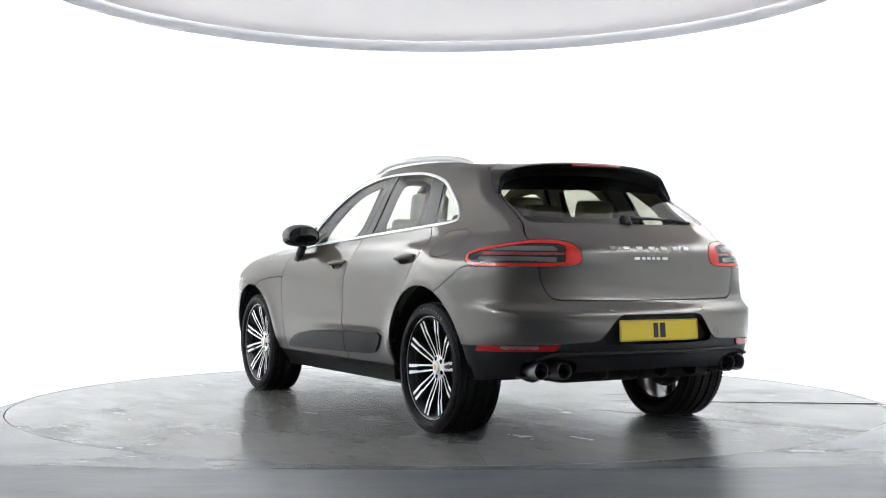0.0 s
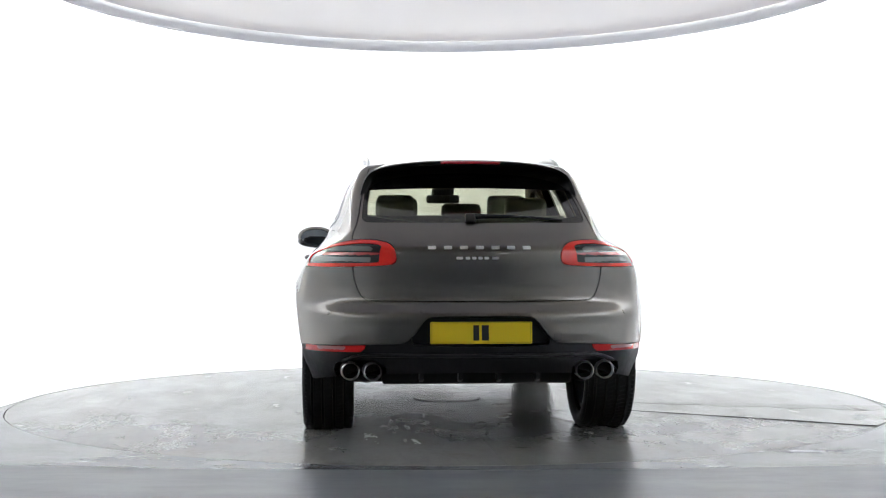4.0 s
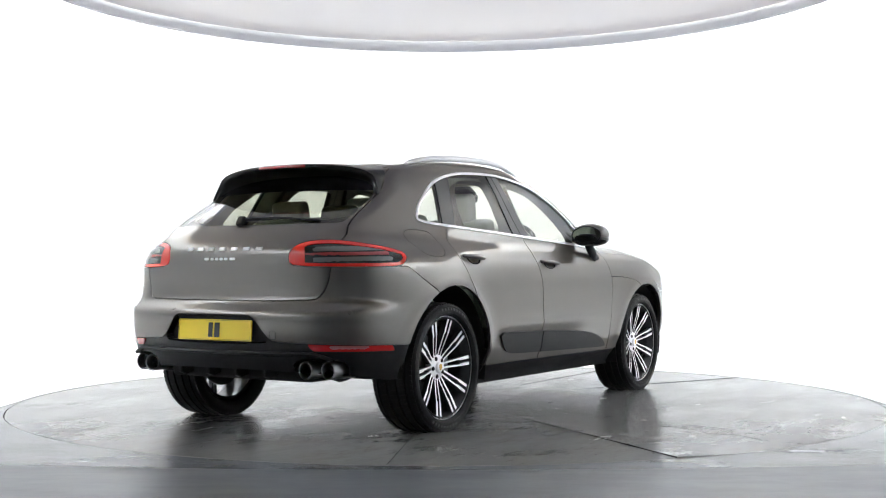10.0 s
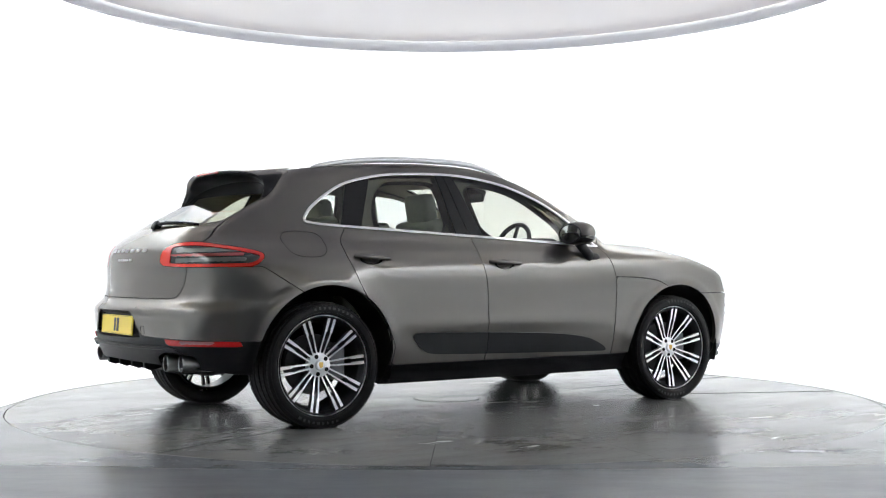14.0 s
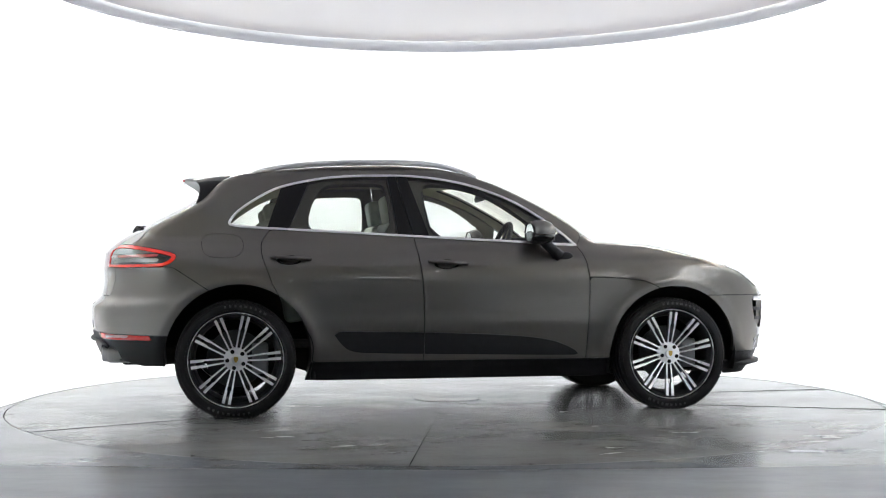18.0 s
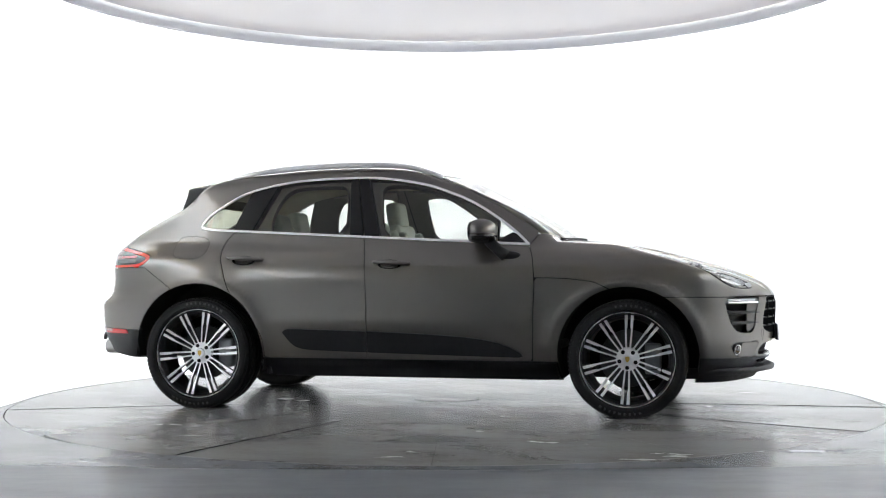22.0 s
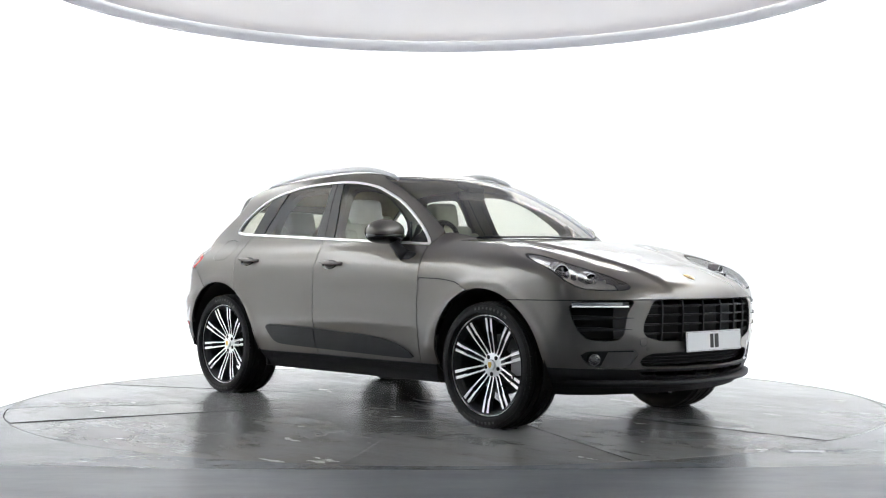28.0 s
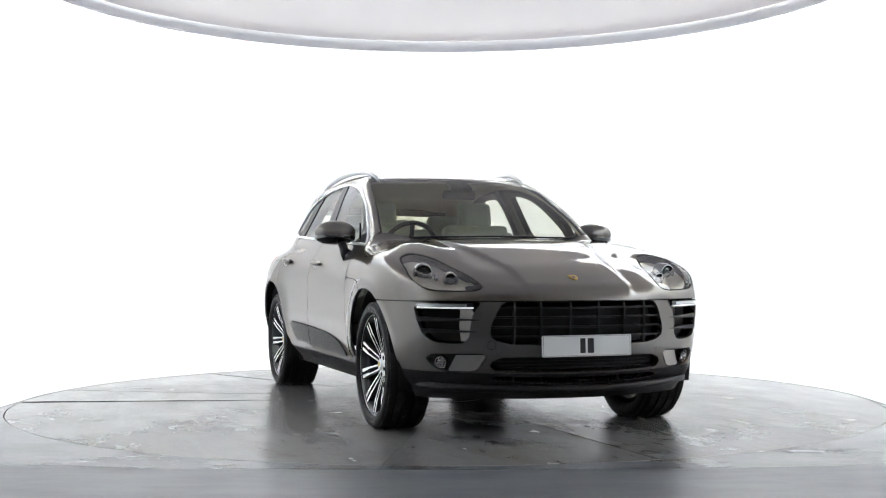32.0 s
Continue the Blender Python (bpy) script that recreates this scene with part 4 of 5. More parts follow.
spoiler = smooth_mod(part("roof_spoiler", strip_mesh(sp_rows, 0, 4), PAINT, tailgate, "painted roof spoiler with a black underside"), 2)
spoiler.data.materials.append(PLASTIC)
for p in spoiler.data.polygons:
    if abs(p.center.y) > .53:
        p.material_index = 1
smooth_mod(part("spoiler_underside", strip_mesh(sp_rows, 3, 7), POST, spoiler, "satin black underside"), 2)
bm = bmesh.new()
path = [(-.334 + .1 * y * y, y, 1.483 - .08 * y * y) for y in [-.165 + .033 * i for i in range(11)]]
tube(bm, path, .0075, 8, flat=1.1)
part("third_brake_lamp", bm, material("dark_red_lamp", (.38, .022, .028), .15, 0, .6), spoiler, "red high brake lamp")

# rear wiper
bm = bmesh.new()
box(bm, (.06, .055, .045), pose(surf_x(.03, 1.155, True, .018), .03, 1.155, 0, -58, 0), .015, 3)
wiper = part("rear_wiper", bm, PLASTIC, tailgate, "black rear wiper")
bm = bmesh.new()
tube(bm, [(surf_x(y, z, True, .030), y, z) for y, z in ((.03, 1.165), (-.05, 1.170), (-.18, 1.172), (-.30, 1.170))], [.016, .014, .012, .007], 8, flat=.7)
part("wiper_arm", bm, PLASTIC, wiper)
bm = bmesh.new()
tube(bm, [(surf_x(y, z, True, .012), y, z) for y, z in ((.02, 1.182), (-.12, 1.176), (-.30, 1.168), (-.47, 1.153))], .007, 6)
part("wiper_blade", bm, RUBBER, wiper)

# plates, with bars for their print
def number_plate(name, m, mat, label, parent):
    bm = prism(bmesh.new(), rounded(.520, .112, .008), .006, m, .0015)
    ob = part(name, bm, mat, parent, label, smooth=False)
    for x, w in ((-.026, .030), (.020, .036)):
        part("plate_bar", prism(bmesh.new(), rounded(w, .078, .002, 1), .0012, m @ pose(x, 0, .0062)), INK, ob, "", smooth=False)
    bm = bmesh.new()
    for x, y, w, h in ((0, .051, .505, .0012), (0, -.051, .505, .0012), (-.252, 0, .0012, .102), (.252, 0, .0012, .102)):
        prism(bm, rounded(w, h, .0004, 1), .0008, m @ pose(x, y, .0062))
    part("plate_border", bm, INK, ob, "", smooth=False)
    bm = prism(bmesh.new(), rounded(.505, .100, .006), .012, m @ pose(0, 0, -.012))
    part("plate_holder", bm, PLASTIC, ob, "", smooth=False)
    return ob


plate_m = Matrix.Translation((-.893, 0, .567)) @ pose(0, 0, 0, 0, 0, -90) @ pose(0, 0, 0, 86, 0, 0)
number_plate("rear_plate", plate_m, YELLOW, "yellow rear plate with dark print", rear_bumper_ob)

# badge letters as plain bars
BADGE = material("bright_silver_badge", (.86, .86, .86), .40, .08)
for i in range(7):
    y = .245 - .0815 * i
    bm = prism(bmesh.new(), rounded(.042, .020, .003, 2), .004, plate_on(y, 1.000, True, .002), .001)
    part("badge_bar", bm, BADGE, tailgate, "silver badge bar", smooth=False)
for y, w in ((.105, .040), (.063, .028), (.030, .026), (-.002, .026), (-.034, .028), (-.080, .044)):
    bm = prism(bmesh.new(), rounded(w * .85, .014, .004, 2), .003, plate_on(y, .947, True, .002), .001)
    part("badge_bar", bm, BADGE, tailgate, "silver badge bar", smooth=False)

# lower reflectors
refl = lambda x, y, z: np.maximum.reduce([np.abs(z - .485 + .012 * (-y - .7)) - .018, .59 + (.485 - z) * .6 + y, x + .515 + (z - .485) * .5])
refl_skin = split(rear_apron, refl)[0]
pair_of("reflector", refl_skin, material("dark_red_reflector", (.42, .016, .014), .2, 0, .4), .003, .012, "red lower rear reflector", (rear_bumper_ob, rear_bumper_ob))
clear_skin = split(refl_skin, lambda x, y, z: np.maximum(np.abs(z - .487) - .010, np.abs(-y - .76) - .075))[0]
pair_of("reversing_lamp", clear_skin, material("clear_lamp_plastic", (.30, .13, .13), .2, 0, .6), .005, .004, "clear reversing lamp", (rear_bumper_ob, rear_bumper_ob))

# apron lip and diffuser
bm = bmesh.new()
ys = [-.70 + .05 * i for i in range(29)]
tube(bm, [(surf_x(y, .452, True, .006), y, .452 - (.035 * step(np.array(abs(y)), .60, .72))) for y in ys], .013, 8, flat=.8)
part("apron_lip", bm, PLASTIC, rear_bumper_ob)
for y in (-.30, -.10, .10, .30):
    bm = prism(bmesh.new(), [(0, 0), (.0, .10), (-.05, .13), (-.125, .13), (-.10, .0), (-.06, -.015)], .022, Matrix.Translation((-.740, y + .011, .325)) @ pose(0, 0, 0, 90, 0, 0), .004)
    part("diffuser_fin", bm, PLASTIC, rear_bumper_ob, smooth=False)

# exhaust tips
TIP = noisy(material("dull_exhaust_steel", (.40, .40, .40), .32, 1.0), 14, .08, spread=.04)
for s in (-1, 1):
    for y, z, x in ((.548, .366, surf_x(.548, .366, True, .010)), (.662, .366, surf_x(.662, .366, True, .010))):
        bm = bmesh.new()
        lathe(bm, [(.040, 0), (.0435, -.004), (.0475, .0), (.0485, .02), (.0485, .20), (.045, .20), (.042, .05)], 36, "x", pose(x, s * y, z, 0, 0, 5 * s), close=True)
        tip = part("exhaust_tip", sharp(bm), TIP, rear_bumper_ob, "dull brushed steel exhaust tip")
        bm = bmesh.new()
        lathe(bm, [(.0001, .055), (.043, .055)], 24, "x", pose(x, s * y, z, 0, 0, 5 * s))
        part("exhaust_bore", bm, UNDER, tip)
    bm = bmesh.new()
    tube(bm, [(-.66, s * .60, .375), (-.55, s * .58, .36), (-.30, s * .50, .35)], [.06, .075, .05], 12)
    part("silencer", bm, UNDER, car)

# parking sensors and towing-eye covers
for rear, spots_s in ((True, ((.30, .678), (.775, .668))), (False, ((.47, .455),))):
    for y, z in spots_s:
        for s in (-1, 1):
            bm = bmesh.new()
            lathe(bm, [(.0001, .0012), (.010, .0012), (.0125, .0002), (.0125, -.004)], 20, "z", plate_on(s * y, z, rear))
            part("parking_sensor", bm, PAINT, rear_bumper_ob if rear else front_bumper_ob)
for y, z, rear, w in ((-.394, .548, True, .034), (-.500, .492, False, .040)):
    m = plate_on(y, z, rear, .0004)
    bm = bmesh.new()
    tube(bm, [m @ Vector((px, py, 0)) for px, py in rounded(w, .044, .014 if not rear else .006, 4)], .0009, 5, closed=True)
    part("towing_cover_joint", bm, UNDER, rear_bumper_ob if rear else front_bumper_ob)


# ---- details of the car: flanks and roof ----
# roof rails
RAIL = noisy(material("satin_silver_rail", (.70, .70, .71), .36, .45), 8, .03)
for s in (-1, 1):
    bm = bmesh.new()
    path, rad = [], []
    for i in range(29):
        u = i / 28
        x = .10 + 1.47 * u
        y = .560 - .03 * step(np.array(x), .9, 1.6) + .012 * bump(x, .8, .5)
        rise = .040 * min(1, math.sin(math.pi * u) ** .55 if 0 < u < 1 else 0)
        path.append((x, s * y, surf_z(x, -y) + rise - .004))
        rad.append(.011 + .005 * min(1, 4 * u, 4 * (1 - u)))
    tube(bm, path, rad, 12, flat=1.15)
    part("roof_rail", bm, RAIL, car, "satin silver roof rail")

# satin strips round the side windows
ring = outline(DLO, 2)
for s in (-1, 1):
    bm = bmesh.new()
    rows = []
    n = len(ring)
    for i in range(n):
        p, q = ring[i - 1], ring[(i + 1) % n]
        d = (q - p) / max(np.linalg.norm(q - p), 1e-9)
        inward = np.array([d[1], -d[0]])
        row = []
        for k, lift in ((0, -.010), (0, .004), (.003, .0065), (.012, .0065), (.0155, .004), (.0155, -.010)):
            x, z = ring[i] + inward * k
            row.append(bm.verts.new((x, s * surf_y(x, z, lift), z)))
        rows.append(row)
    for i in range(n):
        a, b = rows[i], rows[(i + 1) % n]
        for j in range(5):
            bm.faces.new((a[j], b[j], b[j + 1], a[j + 1]))
    bmesh.ops.recalc_face_normals(bm, faces=bm.faces)
    part("window_trim", sharp(bm, 25), CHROME, car, "satin silver strip round the side windows")

# door handles
for which, (x0, x1, z0, z1) in ((front_doors, (1.190, 1.435, .946, .933)), (rear_doors, (.205, .448, .973, .959))):
    for s, door in zip((-1, 1), which):
        bm = bmesh.new()
        pts, rad = [], []
        for i in range(13):
            u = i / 12
            x, z = x0 + (x1 - x0) * u, z0 + (z1 - z0) * u - .004
            pts.append((x, s * (surf_y(x, z) + .004 + .026 * math.sin(math.pi * u) ** .6 if 0 < u < 1 else surf_y(x, z)), z))
            rad.append(.0125 + .006 * math.sin(math.pi * u))
        tube(bm, pts, rad, 10, flat=.8)
        h = part("door_handle", bm, PAINT, door, "painted bow door handle")
        xm, zm = (x0 + x1) / 2 - .01, (z0 + z1) / 2 - .012
        bm = bmesh.new()
        vs = []
        c = bm.verts.new((xm, s * (surf_y(xm, zm) - .006), zm))
        for k in range(24):
            a = 2 * math.pi * k / 24
            x, z = xm + .078 * math.cos(a), zm - .004 + .030 * math.sin(a)
            vs.append(bm.verts.new((x, s * (surf_y(x, z) + .0015), z)))
        for k in range(24):
            bm.faces.new((c, vs[k], vs[(k + 1) % 24]))
        part("handle_cup", bm, GLOSS, h, "dark finger cup")

# door mirrors
for s, door in zip((-1, 1), front_doors):
    def blob(c, r, p, cut=None, n=28, taper=0.0):
        bm = bmesh.new()
        bmesh.ops.create_uvsphere(bm, u_segments=n, v_segments=n // 2, radius=1)
        for v in bm.verts:
            q = [math.copysign(abs(k) ** p, k) for k in v.co]
            t = 1 - taper * q[1] * -s * -1 if taper else 1
            v.co = Vector((c[0] + r[0] * q[0] * t, c[1] + r[1] * q[1], c[2] + r[2] * q[2] * t))
            if cut is not None:
                v.co.x = max(v.co.x, cut)
        return bm
    head_c = Vector((1.905, s * .920, 1.130))
    base = part("door_mirror", blob(head_c, (.096, .134, .077), .95, 1.838), PAINT, door, "door mirror with a painted cap")
    low = blob(head_c + Vector((-.002, 0, -.030)), (.097, .134, .050), .95, 1.834)
    part("mirror_housing", low, GLOSS, base, "gloss black lower mirror housing")
    bm = bmesh.new()
    tube(bm, [(1.835, s * (.920 + .108 * math.cos(a)), 1.126 + .060 * math.sin(a)) for a in (2 * math.pi * k / 28 for k in range(28))], .004, 6, closed=True)
    part("mirror_rim", bm, PLASTIC, base)
    bm = bmesh.new()
    c = [bm.verts.new((1.836, s * (.920 + .107 * math.cos(a)), 1.126 + .059 * math.sin(a))) for a in (2 * math.pi * k / 28 for k in range(28))]
    bm.faces.new(c)
    part("mirror_glass", bm, material("mirror_silver", (.8, .8, .8), .02, 1.0), base, "silvered mirror glass")
    bm = bmesh.new()
    tube(bm, [(1.93, s * .890, 1.085), (1.965, s * .884, 1.045), (2.010, s * .885, 1.005), (2.045, s * .872, .975)], [.030, .027, .028, .036], 12, flat=1.25)
    part("mirror_arm", bm, PLASTIC, base, "black mirror arm")
    bm = blob(Vector((2.07, s * .862, .965)), (.075, .030, .040), .8)
    part("mirror_foot", bm, PLASTIC, base)
    bm = bmesh.new()
    tube(bm, [(x, s * (surf_y(x, 1.108) + .002), z) for x, z in ((1.985, 1.07), (1.985, 1.19))], .006, 6)
    part("corner_post", bm, GLOSS, door)
    bm = bmesh.new()
    vs = [bm.verts.new((x, s * (surf_y(x, z) - .001), z)) for x, z in ((2.00, 1.068), (2.03, 1.105), (2.07, 1.125), (2.10, 1.118), (2.14, 1.07), (2.145, 1.062))]
    bm.faces.new(vs)
    part("corner_cover", bm, PLASTIC, door)

# flaps ahead of the rear wheels
for s in (-1, 1):
    for x, z, w in ((.470, .240, .03),):
        bm = bmesh.new()
        box(bm, (w, .20, .06), pose(x, s * .74, z), .01)
        part("mud_shield", bm, PLASTIC, car)


# ---- details of the car: front ----
def backing(name, skin, depth, mat, label=""):
    return part(name, panel_data(skin, -depth, .004 - depth, both=True), mat, front_bumper_ob, label)


grille = backing("grille", grille_skin, .075, UNDER, "black radiator grille")
backing("lower_grille", low_skin, .06, UNDER)
backing("lip_grille", lip_skin, .05, UNDER)
intakes = pair_of("side_intake", intake_skin, UNDER, -.07, -.066, "black side air intake", (front_bumper_ob, front_bumper_ob))
fogs = pair_of("fog_recess", fog_skin, PLASTIC, -.045, -.041, "", (front_bumper_ob, front_bumper_ob))


def bar_along(pts, wide, tall, depth, parent, name, mat=PLASTIC, lift=-.016, taper=0.0):
    """A flat bar that follows the front skin through (y, z) points."""
    bm = bmesh.new()
    rows = []
    for i, (y, z) in enumerate(pts):
        x = surf_x(y, z) + lift
        a, b = pts[max(0, i - 1)], pts[min(len(pts) - 1, i + 1)]
        d = Vector((0, b[0] - a[0], b[1] - a[1])).normalized()
        u = Vector((0, -d.z, d.y))
        c = Vector((x, y, z))
        f = 1 - taper * (i / (len(pts) - 1)) ** 2
        rows.append([bm.verts.new(c + u * h + Vector((k, 0, 0))) for h, k in ((-wide * f, 0), (wide * f, 0), (tall * f, -depth), (-tall * f, -depth))])
    for p, q in zip(rows, rows[1:]):
        for j in range(4):
            bm.faces.new((p[j], q[j], q[(j + 1) % 4], p[(j + 1) % 4]))
    bm.faces.new(rows[0])
    bm.faces.new(rows[-1][::-1])
    bmesh.ops.recalc_face_normals(bm, faces=bm.faces)
    return part(name, bm, mat, parent, smooth=False)


g_half = curve((.48, .40), (.50, .45), (.54, .50), (.59, .50), (.65, .478), (.70, .455), (.73, .40))
SLAT = noisy(material("satin_black_slat", (.008, .008, .009), .55, spec=.35), 60, .2)
for z in (.687, .637, .586, .535):
    w = float(g_half(np.array(z))) + .01
    bar_along([(-w + 2 * w * i / 16, z) for i in range(17)], .004, .006, .03, grille, "grille_slat", SLAT)
for y in (-.385, -.248, -.088, .075, .235, .372):
    top = .722 if abs(y) < .38 else .715
    bar_along([(y, .488 + (.0 if abs(y) < .3 else .006) + (top - .488) * i / 6) for i in range(7)], .0055, .006, .03, grille, "grille_bar", SLAT, -.010)
low = bpy.data.objects["lower_grille"]
for z in (.365, .383, .401, .419):
    bar_along([(-.46 + .92 * i / 12, z) for i in range(13)], .003, .004, .02, low, "grille_slat", UNDER, -.042)
lip = bpy.data.objects["lip_grille"]
for y in (-.37, -.225, -.075, .075, .225, .37):
    bar_along([(y, .272 + .048 * i / 3) for i in range(4)], .004, .004, .02, lip, "grille_bar", SLAT, -.012)
bar_along([(-.44 + .88 * i / 12, .297) for i in range(13)], .003, .003, .02, lip, "grille_slat", SLAT, -.03)
for s, intake, fog_back in zip((-1, 1), intakes, fogs):
    for z, y0, y1 in ((.628, .842, .560), (.566, .825, .572)):
        ob = bar_along([(s * (y0 + (y1 - y0) * i / 8), z - .004 * i / 8) for i in range(9)], .010, .012, .04, intake, "intake_blade", SLAT, .004, .9)
    # painted inner wedge
    wedge = [(s * y, z) for y, z in ((.600, .685), (.585, .66), (.585, .56), (.60, .51), (.635, .51), (.645, .60), (.64, .682))]
    bm = bmesh.new()
    vs = [bm.verts.new((surf_x(y, z) - (.004 if abs(y) < .62 else .035), y, z)) for y, z in wedge]
    bm.faces.new(vs if s > 0 else vs[::-1])
    part("intake_wedge", bm, PAINT, intake)
    # daytime lamp
    drl_pts = [(s * (.845 - .255 * i / 8), .698 - .002 * i / 8) for i in range(9)]
    lampbar = bar_along(drl_pts, .016, .014, .03, front_bumper_ob, "daytime_lamp", GLOSS, .002)
    bar_along([(y, z - .009) for y, z in drl_pts], .0045, .004, .01, lampbar, "light_guide", material("white_light_guide", (.85, .86, .88), .2, 0, 1, (1, 1, 1), .35), .006)
    bar_along([(y, z + .005) for y, z in drl_pts[:-1]], .0075, .007, .01, lampbar, "lamp_reflector", material("bright_lamp_reflector", (.55, .56, .58), .18, .7, 1), .005)
    # fog lamp
    m = plate_on(s * .735, .396, False, -.03)
    bm = bmesh.new()
    lathe(bm, [(.0001, .0), (.017, .0), (.025, .010), (.029, .022), (.033, .022), (.033, -.02)], 32, "z", m)
    fog = part("fog_lamp", sharp(bm), material("bright_bowl", (.55, .55, .56), .12, 1.0), fog_back, "round fog lamp")
    bm = bmesh.new()
    lathe(bm, [(.0001, .030), (.015, .028), (.024, .023), (.030, .018)], 32, "z", m)
    part("fog_lens", bm, LENS, fog)
    # painted wedge beside the fog lamp
    bm = bmesh.new()
    pts = [(s * y, z) for y, z in ((.655, .437), (.535, .440), (.525, .428), (.560, .365), (.585, .352), (.690, .352))]
    vs = [bm.verts.new((surf_x(y, .6 * .425 + .4 * z) - (.003 if abs(y) < .6 else .034), y, z)) for y, z in pts]
    bm.faces.new(vs if s < 0 else vs[::-1])
    part("fog_wedge", bm, PAINT, fog_back)

# chin splitter
bm = bmesh.new()
rows = []
for i in range(41):
    y = -.90 + 1.80 * i / 40
    yy = min(abs(y), .88)
    x = surf_x(yy, .27) if yy < .86 else surf_x(.86, .27)
    grow = .058 * (1 - (abs(y) / .92) ** 4) + .012
    rise = .018 * (abs(y) / .9) ** 2
    rows.append([bm.verts.new(p) for p in ((x - .08, y, .262 + rise), (x + grow * .6, y, .276 + rise), (x + grow, y, .266 + rise), (x + grow - .004, y, .246 + rise), (x - .10, y, .215 + rise * .5))])
for p, q in zip(rows, rows[1:]):
    for j in range(4):
        bm.faces.new((p[j], q[j], q[j + 1], p[j + 1]))
bmesh.ops.recalc_face_normals(bm, faces=bm.faces)
part("chin_splitter", bm, PLASTIC, front_bumper_ob, "black chin splitter")

# head lamps
head_back = split(head_skin, lambda x, y, z: end_shape(HEAD, 1)(x, y, z) + .004)[0]
BOWL = noisy(material("grey_lamp_bowl", (.46, .44, .40), .32, .3), 40, .15)
heads = pair_of("head_lamp", head_back, BOWL, -.048, .0, "head lamp with two lens units behind clear plastic")
pair_of("head_lens", head_skin, LENS, -.001, .0, "clear head lamp cover", heads)
rim_h, _ = split(head_skin, lambda x, y, z: -.006 - end_shape(HEAD, 1)(x, y, z))
pair_of("head_seal", rim_h, UNDER, .0005, .03, "", heads)
washer, _ = split(head_skin, lambda x, y, z: np.maximum(-y - .608, z - .805 + .1 * (-y - .54)))
pair_of("washer_cover", washer, GLOSS, .002, .006, "dark washer cover", heads)
for s, hd in zip((-1, 1), heads):
    for y, z, r, d in ((.750, .868, .054, .092), (.630, .832, .040, .080)):
        x = surf_x(y, z)
        m = Matrix.Translation((x - d, s * y, z)) @ pose(0, 0, 0, 0, 6, 14 * s)
        bm = bmesh.new()
        lathe(bm, [(r * .80, .012), (r * .86, .020), (r * .98, .018), (r * 1.05, .0), (r * 1.05, -.05), (r * .80, -.05)], 32, "x", m, close=True)
        ring = part("lens_ring", sharp(bm), STEEL, hd, "bright lens ring")
        bm = bmesh.new()
        lathe(bm, [(.0001, .024), (r * .35, .021), (r * .62, .012), (r * .82, -.004)], 32, "x", m)
        part("projector_lens", bm, material("projector_glass", (.05, .055, .06), .03, .4, 1.0), ring, "glass projector lens")
    m = Matrix.Translation((surf_x(.690, .845) - .10, s * .690, .845))
    bm = bmesh.new()
    box(bm, (.03, .018, .035), m, .005)
    part("lamp_unit", bm, STEEL, hd)

# bonnet crest
m = plate_on(0, .842, False, .0008)
bm = prism(bmesh.new(), [(-.024, .030), (0, .034), (.024, .030), (.025, .0), (.016, -.022), (0, -.034), (-.016, -.022), (-.025, 0)], .004, m, .001)
part("bonnet_badge", bm, GOLD, bonnet_ob, "gold shield badge", smooth=False)
bm = prism(bmesh.new(), [(-.008, .010), (.008, .010), (.007, -.008), (0, -.013), (-.007, -.008)], .0015, m @ pose(0, 0, .004))
part("badge_field", bm, INK, bpy.data.objects["bonnet_badge"], smooth=False)
plate_f = Matrix.Translation((3.712, 0, .486)) @ pose(0, 0, 0, 0, 0, 90) @ pose(0, 0, 0, 88, 0, 0)
number_plate("front_plate", plate_f, WHITEPLATE, "white front plate with dark print", front_bumper_ob)

# windscreen wipers
for y0, y1 in ((-.55, .10), (.02, .60)):
    bm = bmesh.new()
    pts = []
    for i in range(9):
        y = y0 + (y1 - y0) * i / 8
        x = 2.455 - .33 * y * y - .01 * i / 8
        pts.append((x, y, surf_z(x, y, .004)))
    tube(bm, pts, .009, 6, flat=.7)
    part("windscreen_wiper", bm, PLASTIC, car, "black windscreen wiper")


# ---- the cabin ----
def cushion(size, m, soft=.05, puff=.0):
    bm = bmesh.new()
    box(bm, size, Matrix(), soft, 4)
    bmesh.ops.transform(bm, matrix=m, verts=bm.verts)
    return bm


for y in (-.37, .37):
    seat = part("front_seat", cushion((.52, .52, .18), pose(1.42, y, .62, 0, -8, 0)), HIDE, car, "pale grey leather front seat")
    part("backrest", cushion((.14, .50, .64), pose(1.10, y, .90, 0, -14, 0)), HIDE, seat)
    for s in (-1, 1):
        part("side_bolster", cushion((.17, .09, .56), pose(1.14, y + s * .22, .88, 0, -14, 0), .04), HIDE, seat)
    head = part("headrest", cushion((.11, .25, .20), pose(1.02, y, 1.285, 0, -10, 0), .045), HIDE, seat)
    bm = bmesh.new()
    for s in (-1, 1):
        tube(bm, [(1.04, y + s * .07, 1.10), (1.02, y + s * .07, 1.22)], .008, 8)
    part("headrest_posts", bm, STEEL, head)
bench = part("rear_seat", cushion((.50, 1.28, .16), pose(.55, 0, .66, 0, -8, 0)), HIDE, car, "pale grey leather rear bench")
part("backrest", cushion((.14, 1.28, .60), pose(.28, 0, .92, 0, -20, 0)), HIDE, bench)
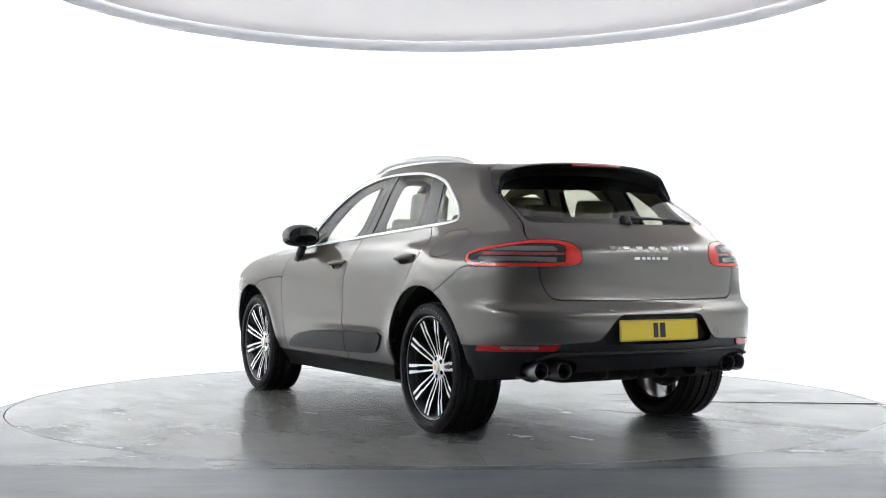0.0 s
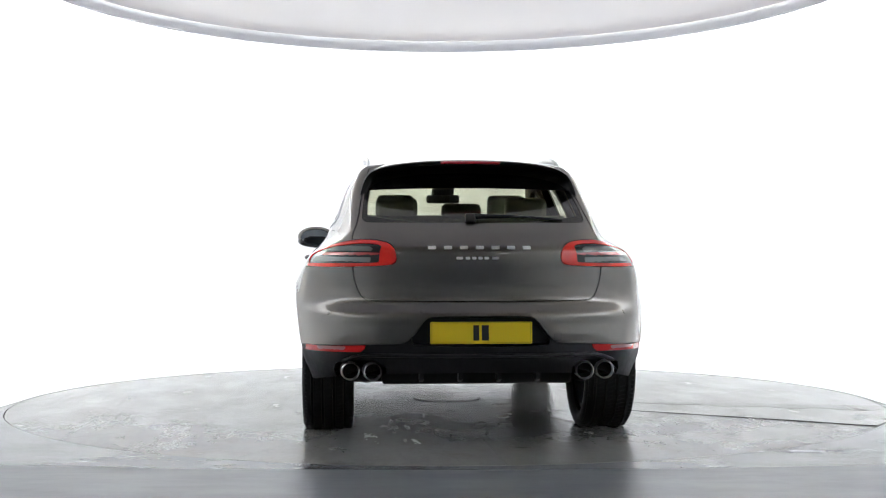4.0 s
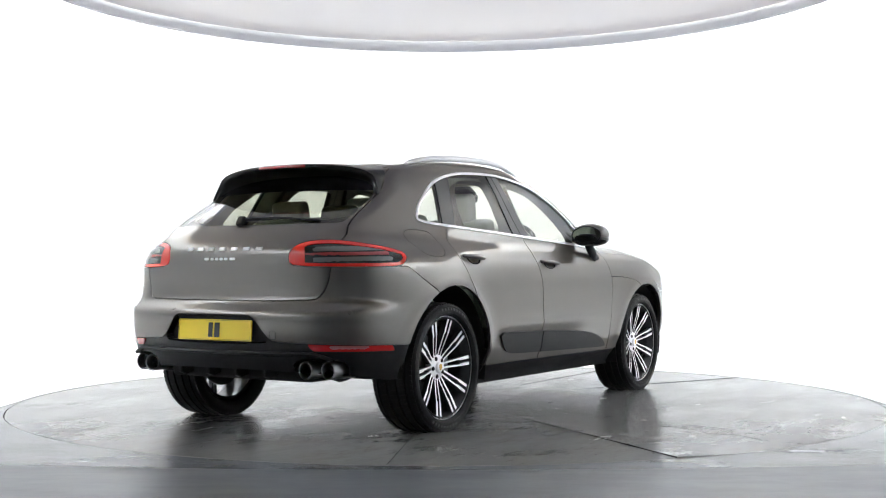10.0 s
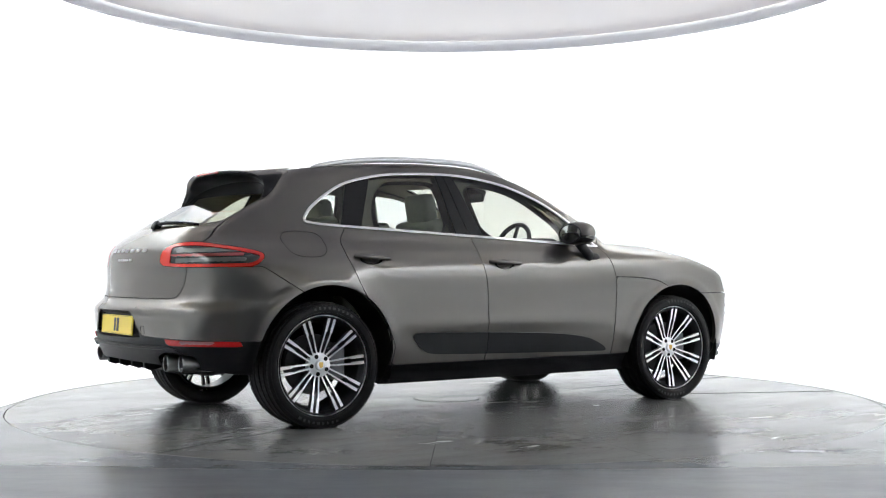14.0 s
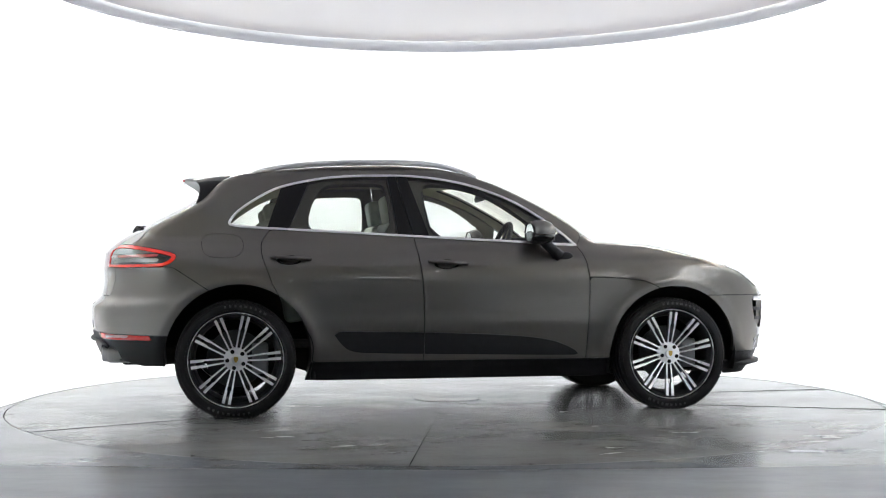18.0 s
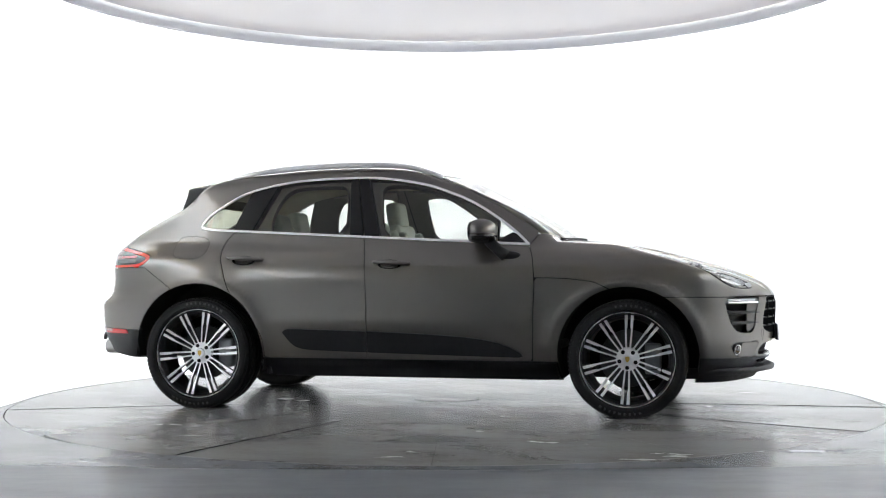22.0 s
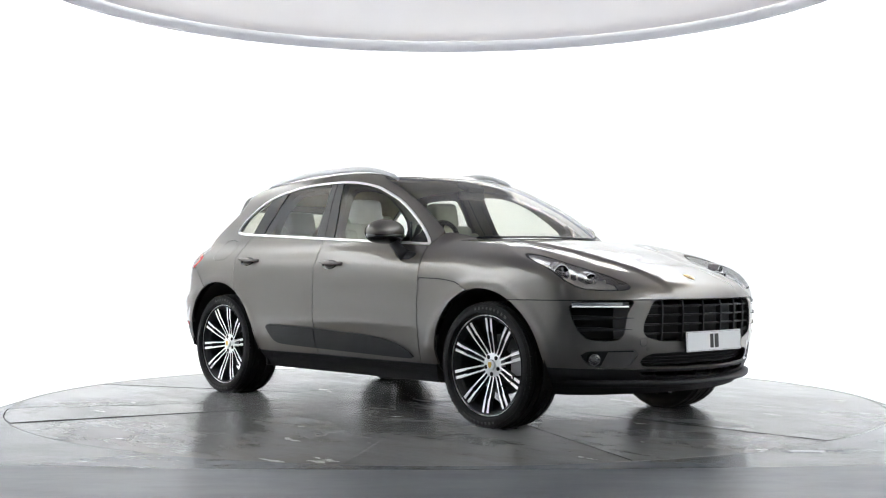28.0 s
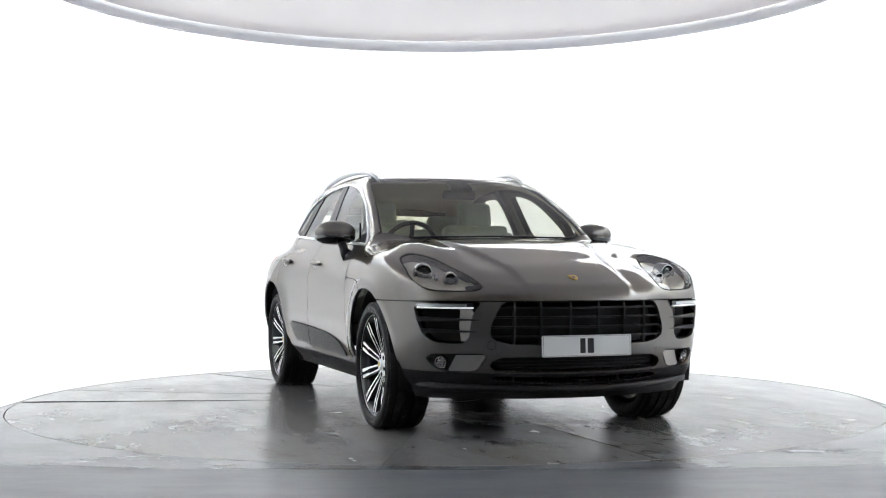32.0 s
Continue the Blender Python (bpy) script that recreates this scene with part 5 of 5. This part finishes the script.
for y, w, z in ((-.39, .25, 1.235), (.39, .25, 1.235), (0, .24, 1.20)):
    h = part("headrest", cushion((.10, w, .17), pose(.24, y, z, 0, -12, 0), .04), HIDE, bench)
    bm = bmesh.new()
    for s in (-1, 1):
        tube(bm, [(.25, y + s * .07, 1.08), (.24, y + s * .07, z - .03)], .007, 8)
    part("headrest_posts", bm, STEEL, h)

dash = part("dashboard", cushion((.55, 1.42, .22), pose(2.10, 0, .93, 0, 4, 0), .07), DASH, car, "dark dashboard")
part("instrument_hood", cushion((.22, .40, .10), pose(1.92, -.37, 1.055), .04), DASH, dash)
part("centre_console", cushion((.9, .28, .35), pose(1.55, 0, .60), .04), DASH, dash)
# steering wheel, on the right
m = pose(1.77, -.37, 1.03, 0, -68, 0)
bm = bmesh.new()
tube(bm, [m @ Vector((.185 * math.cos(a), .185 * math.sin(a), 0)) for a in (2 * math.pi * k / 40 for k in range(40))], .016, 10, closed=True)
wheel_s = part("steering_wheel", bm, DASH, car, "dark leather steering wheel")
bm = bmesh.new()
box(bm, (.13, .13, .05), m, .02, 3)
for a in (0, 90, 180):
    box(bm, (.13, .03, .015), m @ pose(0, 0, 0, 0, 0, a + 0) @ pose(.11, 0, 0), .005)
part("steering_hub", bm, DASH, wheel_s)
bm = bmesh.new()
box(bm, (.03, .24, .06), pose(1.72, 0, 1.40, 0, 10, 0), .02, 3)
part("inner_mirror", bm, DASH, car, "black inner rear-view mirror")
bm = bmesh.new()
box(bm, (.12, .16, .04), pose(1.72, 0, 1.455, 0, 24, 0), .015, 3)
part("sensor_housing", bm, DASH, car)
bm = bmesh.new()
box(bm, (2.6, 1.4, .05), pose(1.1, 0, .42), .02)
part("cabin_floor", bm, DASH, car)
bm = bmesh.new()
box(bm, (.62, 1.2, .03), pose(-.12, 0, 1.03, 0, 6, 0), .01)
part("parcel_shelf", bm, LINER, car)
for s in (-1, 1):
    bm = bmesh.new()
    vs = []
    for i in range(23):
        x = .50 + 1.68 * i / 22
        vs.append([bm.verts.new((x, s * (surf_y(x, z) - .05), z)) for z in (.6, .8, 1.0, 1.05)])
    for p, q in zip(vs, vs[1:]):
        for j in range(3):
            bm.faces.new((p[j], q[j], q[j + 1], p[j + 1]))
    part("door_lining", bm, HIDE, car, "pale grey door lining")


# ---- what moves ----
def motions():
    """The deck turns, and the car with it."""
    times = [0, .5] + list(range(1, 32)) + [31.5, 32]
    deck_rows, car_rows = [], []
    for t in times:
        a = turn_at(t)
        c, s = math.cos(radians(a)), math.sin(radians(a))
        deck_rows.append((t, pose(0, 0, 0, 0, 0, a)))
        car_rows.append((t, pose(c * CAR_OFF[0] - s * CAR_OFF[1], s * CAR_OFF[0] + c * CAR_OFF[1], .016, 0, 0, a)))
    walk(turntable, deck_rows)
    walk(car, car_rows)


motions()
